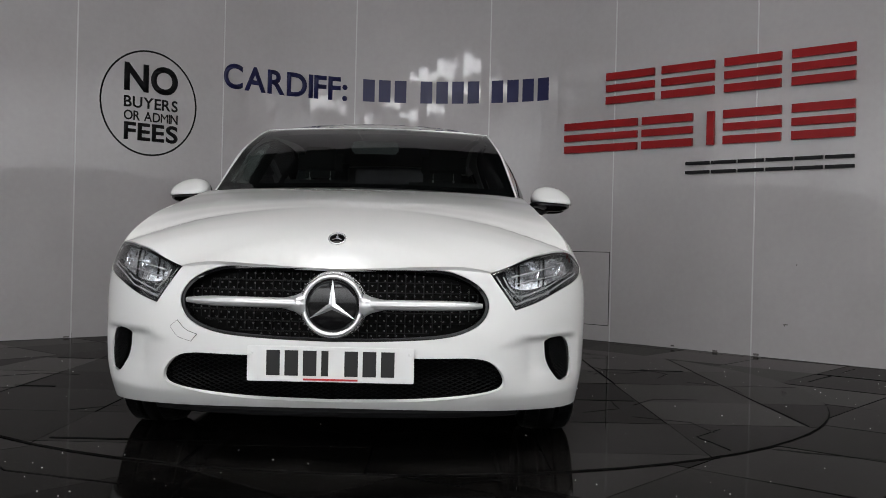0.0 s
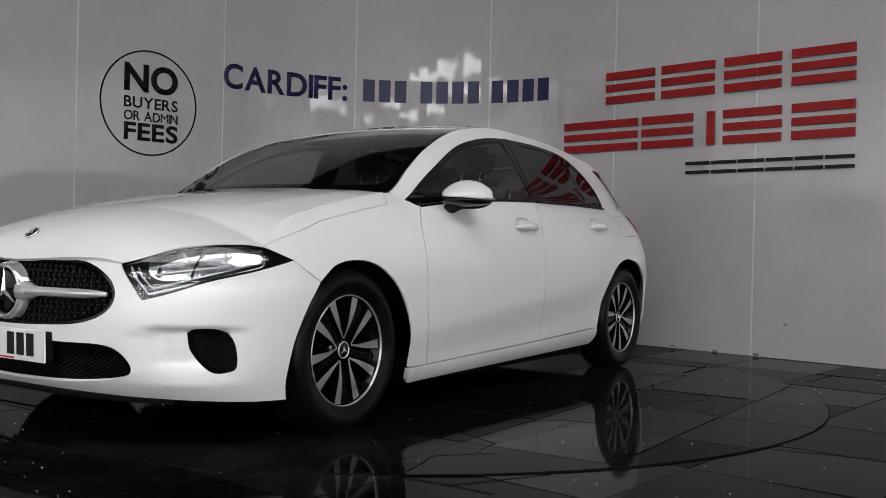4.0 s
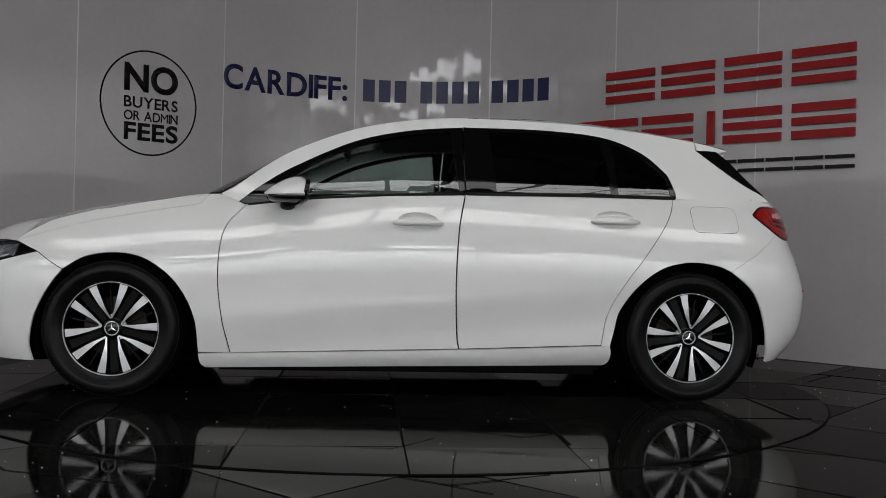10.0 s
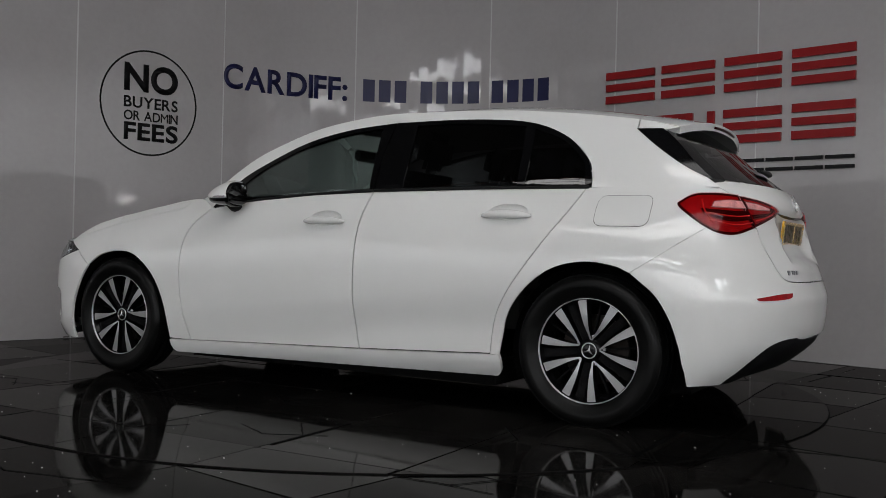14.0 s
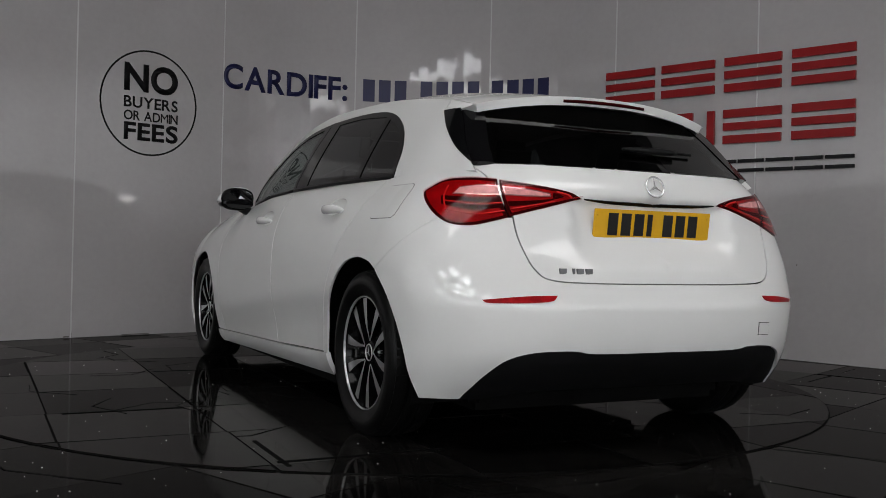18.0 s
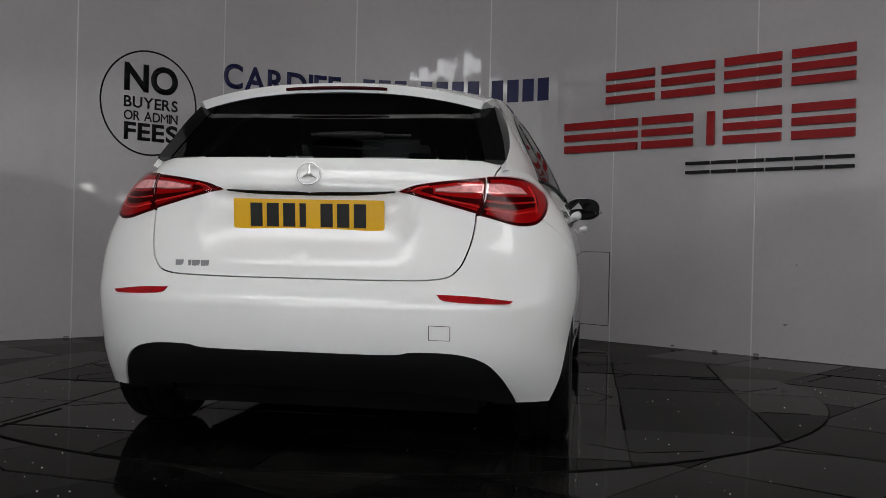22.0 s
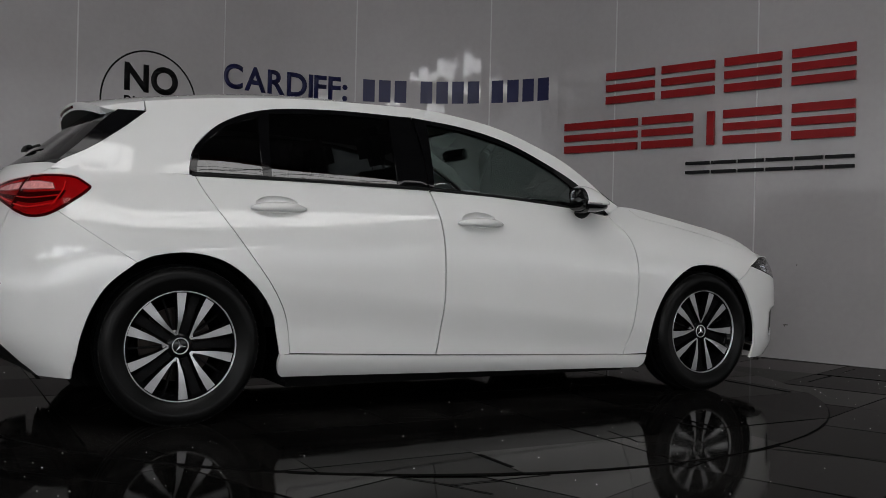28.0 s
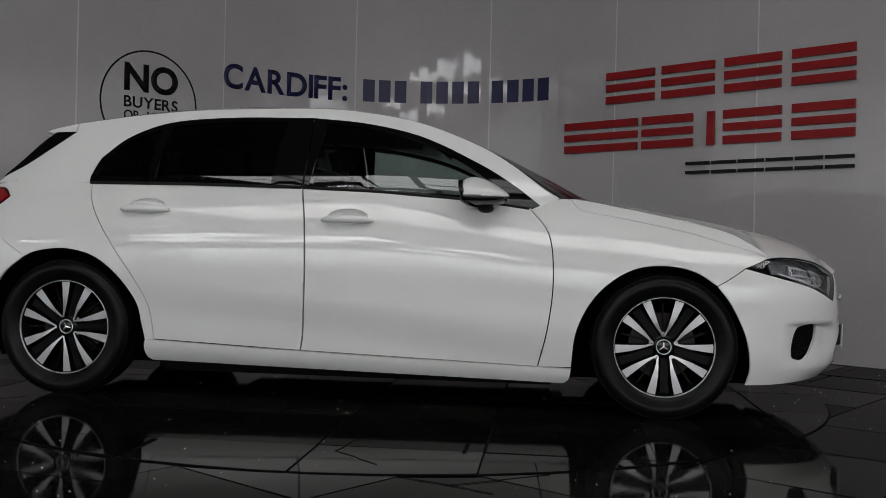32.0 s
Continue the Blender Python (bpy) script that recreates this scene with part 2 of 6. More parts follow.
floor = tagged(empty("floor"), "glossy black slate tile floor with worn joints", "floor", kind="structure")
rng = random.Random(5)
TILE = 0.6
turn_floor, SHIFT = Matrix.Rotation(radians(47), 2), Vector((-0.216, -0.33))
for i in range(-13, 14):
    for j in range(-13, 14):
        mid = turn_floor @ (SHIFT + Vector(((i + 0.5) * TILE, (j + 0.5) * TILE)))
        if mid.length < 1.75 or mid.y < -6.3 or mid.y > 3.3 or abs(mid.x) > 5.0:
            continue
        g = rng.uniform(0.0015, 0.005)
        sq = [turn_floor @ (SHIFT + Vector((x, y))) for x, y in ((i * TILE + g, j * TILE + g), ((i + 1) * TILE - g, j * TILE + g),
                                                         ((i + 1) * TILE - g, (j + 1) * TILE - g), (i * TILE + g, (j + 1) * TILE - g))]
        part("tile", prism(bmesh.new(), sq, -0.006, -0.0012 + rng.uniform(-0.0006, 0.0006), (rng.uniform(-0.003, 0.003), rng.uniform(-0.003, 0.003))), M_FLOOR, floor)

turntable = tagged(empty("turntable"), "round motorised turntable paved with black slate tiles", "turntable")
bm = bmesh.new()
rim = [(2.2045, -0.001), (2.2045, 0.0002), (2.2105, 0.0002), (2.2105, -0.001)]
rows = [[bm.verts.new((r * math.cos(2 * math.pi * i / 160), r * math.sin(2 * math.pi * i / 160), z)) for r, z in rim] for i in range(160)]
for a, b in zip(rows, rows[1:] + rows[:1]):
    for k in range(4):
        bm.faces.new((a[k], a[(k + 1) % 4], b[(k + 1) % 4], b[k]))
bmesh.ops.recalc_face_normals(bm, faces=bm.faces)
part("rim", bm, M_GROUT, turntable, "dark edge gap of the turntable")
part("deck", prism(bmesh.new(), [(2.204 * math.cos(2 * math.pi * i / 96), 2.204 * math.sin(2 * math.pi * i / 96)) for i in range(96)], -0.0008, 0.0008), M_GROUT, turntable)
for i in range(-4, 4):
    for j in range(-4, 4):
        g = [rng.choice((0.001, 0.0015, 0.002, 0.005, 0.008)) for _ in range(4)]
        x0, y0 = i * TILE + 0.02, j * TILE
        poly = clip_disc([(x0 + g[0], y0 + g[1]), (x0 + TILE - g[2], y0 + g[1]), (x0 + TILE - g[2], y0 + TILE - g[3]), (x0 + g[0], y0 + TILE - g[3])], 2.204)
        if len(poly) > 2:
            part("tile", prism(bmesh.new(), poly, 0.0009, 0.004 + rng.uniform(-0.0005, 0.0005), (rng.uniform(-0.003, 0.003), rng.uniform(-0.003, 0.003))), M_FLOOR, turntable)

# open and chipped joints of the disc, hair cracks, loose pale grit
for x0, y0, x1, y1 in ((-1.752, 0.57, -1.732, 1.17), (1.752, -1.17, 1.770, -0.59), (-1.81, 1.142, -1.38, 1.158), (-0.578, -2.05, -0.562, -1.84),
                       (0.542, -1.83, 0.556, -1.63), (0.612, 0.62, 0.626, 1.18), (-1.18, -1.206, -0.64, -1.194), (0.66, 1.796, 1.20, 1.806), (-0.6, 1.25, -0.586, 1.74)):
    part("open_joint", boxed((x0, y0, 0.0035), (x1, y1, 0.0052)), M_GROUT, turntable)


def crack(points, width, z, parent, name="crack"):
    """A thin jagged dark line let into the slate."""
    line = []
    for (xa, ya), (xb, yb) in zip(points, points[1:]):
        n = max(2, int(math.hypot(xb - xa, yb - ya) / 0.05))
        line += [(xa + (xb - xa) * i / n + rng.uniform(-0.004, 0.004), ya + (yb - ya) * i / n + rng.uniform(-0.004, 0.004)) for i in range(n)]
    line.append(points[-1])
    bm = bmesh.new()
    rows = []
    for i, (x, y) in enumerate(line):
        a, b = line[max(i - 1, 0)], line[min(i + 1, len(line) - 1)]
        d = Vector((b[0] - a[0], b[1] - a[1])).normalized()
        w = width * rng.uniform(0.4, 1.0)
        rows.append([bm.verts.new((x + k * d.y * w, y - k * d.x * w, z + h)) for k, h in ((1, 0), (1, 0.0006), (-1, 0.0006), (-1, 0))])
    for a, b in zip(rows, rows[1:]):
        for k in range(4):
            bm.faces.new((a[k], a[(k + 1) % 4], b[(k + 1) % 4], b[k]))
    bm.faces.new(rows[0]), bm.faces.new(rows[-1][::-1])
    bmesh.ops.recalc_face_normals(bm, faces=bm.faces)
    return part(name, bm, M_GROUT, parent)


for run in ([(-0.12, -2.13), (0.18, -2.32), (0.30, -2.42)], [(0.18, -2.32), (0.51, -2.17)], [(1.42, -1.72), (1.72, -1.87), (2.1, -2.25)],
            [(2.03, -0.95), (2.57, -0.37)], [(2.39, 0.18), (3.01, 0.86)], [(-2.6, -0.9), (-2.2, -1.3)], [(-2.9, 0.3), (-2.5, 0.75)], [(-1.6, -1.75), (-1.2, -2.2), (-0.8, -2.35)]):
    crack(run, 0.004, -0.0008, floor)
for k in range(30):
    a, r, b = rng.uniform(0, 6.283), rng.uniform(0.5, 2.0), rng.uniform(0, 6.283)
    x, y = r * math.cos(a), r * math.sin(a)
    far = [(x, y), (x + 0.22 * math.cos(b), y + 0.22 * math.sin(b)), (x + 0.42 * math.cos(b + 0.5), y + 0.42 * math.sin(b + 0.5))]
    if all(math.hypot(*q) < 2.18 for q in far):
        crack(far, 0.0030, 0.0042, turntable)


def grit(count, near, far, z, parent):
    """Scattered crumbs of pale grit."""
    bm = bmesh.new()
    while count:
        x, y = rng.uniform(-far, far), rng.uniform(-far, far)
        if not near < math.hypot(x, y) < far or y > 2.4 - abs(x) * 0.6:
            continue
        r = rng.choice((0.0007, 0.0009, 0.0011, 0.0014, 0.0018, 0.0026))
        v = bmesh.ops.create_icosphere(bm, subdivisions=1, radius=r)["verts"]
        for q in v:
            q.co = Vector((x + q.co.x * rng.uniform(0.7, 1.5), y + q.co.y * rng.uniform(0.7, 1.5), z + r * 0.4 + q.co.z * 0.7))
        count -= 1
    ob = part("grit", bm, M_SPECK, parent, "scattered crumbs of pale grit")
    tagged(ob, kind="stuff")


grit(170, 0.3, 2.18, 0.0042, turntable)
grit(260, 2.24, 3.4, -0.0008, floor)
# scuffs and dirt low on the display wall
for s, z, w, h in ((4.872, 0.242, 0.035, 0.007), (4.865, 0.236, 0.008, 0.014), (3.988, 0.018, 0.03, 0.012), (4.341, 0.008, 0.04, 0.014), (-1.43, 0.008, 0.04, 0.010),
                   (-1.392, 0.02, 0.006, 0.036), (4.943, 0.662, 0.006, 0.012), (4.66, 0.012, 0.04, 0.016), (4.62, 0.05, 0.008, 0.06), (-2.1, 0.006, 0.3, 0.008), (-0.9, 0.006, 0.22, 0.007)):
    part("scuff", wall_slab(s - w / 2, s + w / 2, z - h / 2, z + h / 2, 0.0004, 0.0009, 0.01), M_SCUFF, wall)

ROOF = 6.1
for name, lo, hi in (("wall_west", (-18.2, -30, -0.2), (-18, 6, ROOF)), ("wall_east", (18, -30, -0.2), (18.2, 6, ROOF)),
                     ("wall_north", (-18.2, 6, -0.2), (18.2, 6.2, ROOF)), ("wall_south", (-18.2, -30.2, -0.2), (18.2, -30, ROOF)),
                     ("ceiling", (-18.2, -30.2, ROOF), (18.2, 6.2, ROOF + 0.15))):
    tagged(link_mesh(name, boxed(lo, hi), M_HALL), "dark profiled sheeting of the hall", "ceiling" if name == "ceiling" else "wall", kind="structure")
# far roof lights over the open hall, a close grid of small ones over the front of the bay
light = tagged(empty("roof_light"), "translucent roof light of six daylit panes between dark bars", "skylight", group="roof lights")
for k in range(6):
    x, y = -1.3 + 0.95 * (k % 3), -1.1 + 1.2 * (k // 3)
    part("pane", boxed((x, y, -0.03), (x + 0.72, y + 1.0, 0.03), 0.01), M_LIGHT, light)
light.matrix_basis = pose(-8.7, -13.6, ROOF - 0.06, 0, 0, 20)
for x, y in ((-6.0, -15.6), (-3.1, -17.6), (-6.4, -23.8), (-8.5, -18.6), (-11.2, -17.1), (-1.8, -26.3), (2.5, -23.5), (8.1, -26.7), (15.3, -18.8), (-14.1, -14.1), (12.5, -21.8)):
    copy_thing(light, pose(x, y, ROOF - 0.06, 0, 0, 20))
pane = tagged(link_mesh("roof_pane", boxed((-0.62, -0.43, -0.03), (0.62, 0.43, 0.03), 0.01), M_TUBE), "small bright translucent roof pane over the bay", "skylight", group="roof panes")
pane.matrix_basis = pose(-3.9, -4.6, ROOF - 0.06)
for k in range(1, 24):
    copy_thing(pane, pose(-3.9 + 1.4 * (k % 8), -4.6 - 1.0 * (k // 8), ROOF - 0.06))
# unseen glowing panels added far behind the bay as low fill light
front_fill = tagged(empty("window_front"), "added unseen glowing fill panels at the far end of the hall", "window", kind="structure")
for k in range(11):
    x = -16.5 + 3.3 * k
    for i in range(4):
        part("pane", boxed((x - 1.6, -29.9, 0.12 + 1.46 * i), (x + 1.6, -29.84, 1.55 + 1.46 * i)), M_FRONT_FILL[i], front_fill)
    part("mullion", boxed((x + 1.6, -29.95, 0.0), (x + 1.7, -29.8, 6.0), 0.01), M_STEEL, front_fill)
# unseen side panels added to brighten the car's flanks; small lamps on one wall
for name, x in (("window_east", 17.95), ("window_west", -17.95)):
    side_fill = tagged(empty(name), "added unseen glowing fill panels along the side wall", "window", kind="structure")
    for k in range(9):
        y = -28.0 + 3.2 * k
        for i in range(7):               # brightest at half height, graded to soften its reflection
            part("pane", boxed((x - 0.03, y - 1.52, 0.3 + 0.78 * i), (x + 0.03, y + 1.52, 1.06 + 0.78 * i)), M_SIDE_FILL[i], side_fill)
        part("mullion", boxed((x - 0.06, y + 1.53, 0.1), (x + 0.06, y + 1.67, 5.8), 0.01), M_STEEL, side_fill)
lamp_box = tagged(link_mesh("wall_lamp", boxed((-0.04, -0.16, -0.05), (0.04, 0.16, 0.05), 0.01), M_LAMP), "small bright lamp on the side wall of the hall", "lamp", group="wall lamps")
lamp_box.matrix_basis = pose(17.85, -9.0, 2.3)
for y, z in ((-7.8, 1.98), (-5.9, 3.08), (-5.5, 3.02), (-4.7, 3.4)):
    copy_thing(lamp_box, pose(17.85, y, z))
beam = tagged(link_mesh("roof_beam", boxed((-18, -0.09, -0.4), (18, 0.09, 0.0), 0.01), M_STEEL), "rust-red painted steel roof beam", "beam", group="roof beams")
beam.location = (0, -3.9, ROOF)
for y in (-9.2, -28.5):
    copy_thing(beam, pose(0, y, ROOF))

# ---------------------------------------------------------------- car: surfaces
from mathutils.geometry import delaunay_2d_cdt

OX, OY = -0.033, -0.114          # how far the car stands off the turntable's axis


def glide(keys):
    """A smooth curve without overshoot through (position, value) keys."""
    xs = [k[0] for k in keys]
    ys = [k[1] for k in keys]
    if xs[0] > xs[-1]:
        xs, ys = xs[::-1], ys[::-1]
    h = [b - a for a, b in zip(xs, xs[1:])]
    d = [(b - a) / w for a, b, w in zip(ys, ys[1:], h)]
    m = [d[0]] + [0.0 if a * b <= 0 else 2 * a * b / (a + b) for a, b in zip(d, d[1:])] + [d[-1]]

    def at(x):
        if x <= xs[0]:
            return ys[0] + m[0] * (x - xs[0])
        if x >= xs[-1]:
            return ys[-1] + m[-1] * (x - xs[-1])
        i = next(k for k in range(len(h)) if x <= xs[k + 1])
        t = (x - xs[i]) / h[i]
        return (ys[i] * (1 + 2 * t) * (1 - t) ** 2 + m[i] * h[i] * t * (1 - t) ** 2
                + ys[i + 1] * t * t * (3 - 2 * t) + m[i + 1] * h[i] * t * t * (t - 1))
    return at


XF, XR, LEN_F, LEN_R = 1.48, -1.50, 1.20, 1.15
Z_TOP = glide([(1.55, 0.845), (1.2, 0.915), (0.93, 0.957), (0.5, 0.957), (0.0, 0.982), (-0.9, 0.992), (-1.31, 0.995), (-1.5, 0.995), (-1.85, 0.995)])
Y_TOP = glide([(1.55, 0.735), (1.2, 0.715), (0.93, 0.690), (0.5, 0.762), (0.0, 0.792), (-0.9, 0.762), (-1.31, 0.725), (-1.5, 0.712), (-1.8, 0.645)])
NOSE = glide([(0.12, 2.08), (0.197, 2.19), (0.25, 2.236), (0.32, 2.252), (0.40, 2.255), (0.527, 2.247), (0.61, 2.238), (0.655, 2.222), (0.70, 2.193),
              (0.735, 2.160), (0.785, 2.05), (0.83, 1.90), (0.86, 1.76), (0.9, 1.68)])
TAIL = glide([(0.12, -1.90), (0.22, -2.0), (0.265, -2.05), (0.36, -2.112), (0.45, -2.128), (0.533, -2.132), (0.60, -2.112), (0.68, -2.085), (0.77, -2.048),
              (0.87, -2.022), (0.955, -2.005), (1.0, -1.975), (1.03, -1.95), (1.1, -1.9)])
BONNET_MID = glide([(2.222, 0.655), (2.193, 0.70), (2.16, 0.738), (2.05, 0.790), (1.9, 0.835), (1.7, 0.878), (1.4, 0.928), (1.1, 0.967), (0.93, 0.985), (0.8, 0.995)])
Y_WIDE = 0.893
WIDEST = glide([(1.48, 0.50), (1.0, 0.54), (0.5, 0.59), (0.0, 0.60), (-1.0, 0.60), (-1.5, 0.58)])     # height of the widest line


def half_width(x, z):
    """How far the body side stands from the middle at x and z, below the window line."""
    x = max(XR, min(XF, x))
    z_wide = WIDEST(x)
    if z >= z_wide:
        q = (z - z_wide) / (Z_TOP(x) - z_wide)
        return Y_WIDE - (Y_WIDE - Y_TOP(x)) * q ** 2.6
    waist = min(0.46 - 0.10 * x, z_wide - 0.03)     # the lower door is hollowed under this line, which rises to the rear
    t = max(0.0, min(1.0, (waist + 0.015 - z) / 0.19))
    return Y_WIDE - 0.02 * ((z_wide - z) / 0.4) ** 2 - 0.024 * t * t * (3 - 2 * t) * max(0.4, 1 - 1.3 * max(0, abs(x) - 0.85))


def corner(a, b, n, psi):
    c, s = max(math.cos(psi), 0.0), math.sin(psi)
    r = (c ** n + abs(s) ** n) ** (-1 / n)
    return a * r * c, b * r * s


def body(p, z):
    """A point of the left body side: p is x along the flank and runs on round the corners to the nose and the tail."""
    if p > XF:
        x, y = corner(NOSE(z) - XF, half_width(XF, z), 2.6, math.pi / 2 * (1 - (p - XF) / LEN_F))
        return Vector((XF + x, y, z))
    if p < XR:
        x, y = corner(XR - TAIL(z), half_width(XR, z), 2.75, math.pi / 2 * (1 - (XR - p) / LEN_R))
        q = Vector((XR - x, y, z))
        dent = max(0.0, 1 - abs(y / 0.36) ** 6) * max(0.0, 1 - ((z - 0.80) / 0.115) ** 4) if z < 0.93 else 0.0
        q.x += 0.045 * dent
        return q
    return Vector((p, half_width(p, z), z))


def solve(f, lo, hi):
    up = f(hi) > f(lo)
    for _ in range(40):
        mid = (lo + hi) / 2
        if (f(mid) > 0) == up:
            hi = mid
        else:
            lo = mid
    return (lo + hi) / 2


def at_x(x, z):
    """(p, z) of the point at x."""
    if x > XF:
        return solve(lambda p: body(p, z).x - x, XF, XF + LEN_F), z
    if x < XR:
        return solve(lambda p: body(p, z).x - x, XR - LEN_R, XR), z
    return x, z


def nose_y(y, z):
    """(p, z) of the point at y round the front."""
    return solve(lambda p: body(p, z).y - y, XF, XF + LEN_F), z


def tail_y(y, z):
    return solve(lambda p: body(p, z).y - y, XR - LEN_R, XR), z


FRONT_MID, REAR_MID = XF + LEN_F, XR - LEN_R


def upper(x, z):
    """The greenhouse side above the window line."""
    q = max(0.0, (z - Z_TOP(x)) / 0.34)
    return Vector((x, Y_TOP(x) - 0.19 * q ** 1.2, z))


def spline(points, n=7):
    """Points on a smooth open curve through the given ones."""
    P = [Vector(p) for p in points]
    if len(P) < 3:
        return [tuple(P[0].lerp(P[-1], i / n)) for i in range(n + 1)]
    P = [P[0] * 2 - P[1]] + P + [P[-1] * 2 - P[-2]]
    out = []
    for a, b, c, d in zip(P, P[1:], P[2:], P[3:]):
        for i in range(n):
            t = i / n
            out.append(tuple(0.5 * ((2 * b) + (c - a) * t + (2 * a - 5 * b + 4 * c - d) * t * t + (3 * b - 3 * c + d - a) * t ** 3)))
    out.append(tuple(P[-2]))
    return out


def loop(*runs):
    """One closed outline from several smooth runs laid end to end."""
    out = []
    for run in runs:
        for q in spline(run) if len(run) > 2 else [tuple(r) for r in run]:
            if not out or (Vector(q) - Vector(out[-1])).length > 1e-4:
                out.append(tuple(q))
    while (Vector(out[0]) - Vector(out[-1])).length < 1e-4:
        out.pop()
    return out


def dense(outline, step):
    out = []
    for a, b in zip(outline, outline[1:] + outline[:1]):
        a, b = Vector(a), Vector(b)
        k = max(1, math.ceil((b - a).length / step))
        out += [tuple(a.lerp(b, i / k)) for i in range(k)]
    return out


def shrink(outline, g):
    """The outline drawn in by g on all sides."""
    area = sum(a[0] * b[1] - a[1] * b[0] for a, b in zip(outline, outline[1:] + outline[:1]))
    sign = 1 if area > 0 else -1
    out, n = [], len(outline)
    for i in range(n):
        a, b, c = Vector(outline[i - 1]), Vector(outline[i]), Vector(outline[(i + 1) % n])
        e, f = (b - a).normalized(), (c - b).normalized()
        m = Vector((-e.y - f.y, e.x + f.x)) * sign
        if m.length < 1e-6:
            out.append(tuple(b))
            continue
        m.normalize()
        k = max(0.4, m.dot(Vector((-e.y, e.x)) * sign))
        out.append(tuple(b + m * g / k))
    return out


def inside(p, poly):
    x, y, hit = p[0], p[1], False
    j = len(poly) - 1
    for i in range(len(poly)):
        (xa, ya), (xb, yb) = poly[i], poly[j]
        if (ya > y) != (yb > y) and x < (xb - xa) * (y - ya) / (yb - ya) + xa:
            hit = not hit
        j = i
    return hit


def normal_of(surf, a, b, e=0.004):
    n = (surf(a + e, b) - surf(a - e, b)).cross(surf(a, b + e) - surf(a, b - e)).normalized()
    return n if n.y > 0 else -n


def shoulder_normal(a, P, n, surf):
    """Rounds the shoulder between the body side and the greenhouse behind the doors."""
    k = (P.z - Z_TOP(P.x)) / 0.16 + 0.5
    if not -0.3 < k < 1.3:
        return n
    low = normal_of(body, a if surf is body else at_x(P.x, P.z)[0], P.z)
    high = normal_of(upper, P.x, P.z)
    w = max(0.0, min(1.0, k))
    mixed = low.lerp(high, w * w * (3 - 2 * w)).normalized()
    fade = max(0.0, min(1.0, (-1.30 - P.x) / 0.12))
    return (n if n.y > 0 else -n).lerp(mixed, fade).normalized()


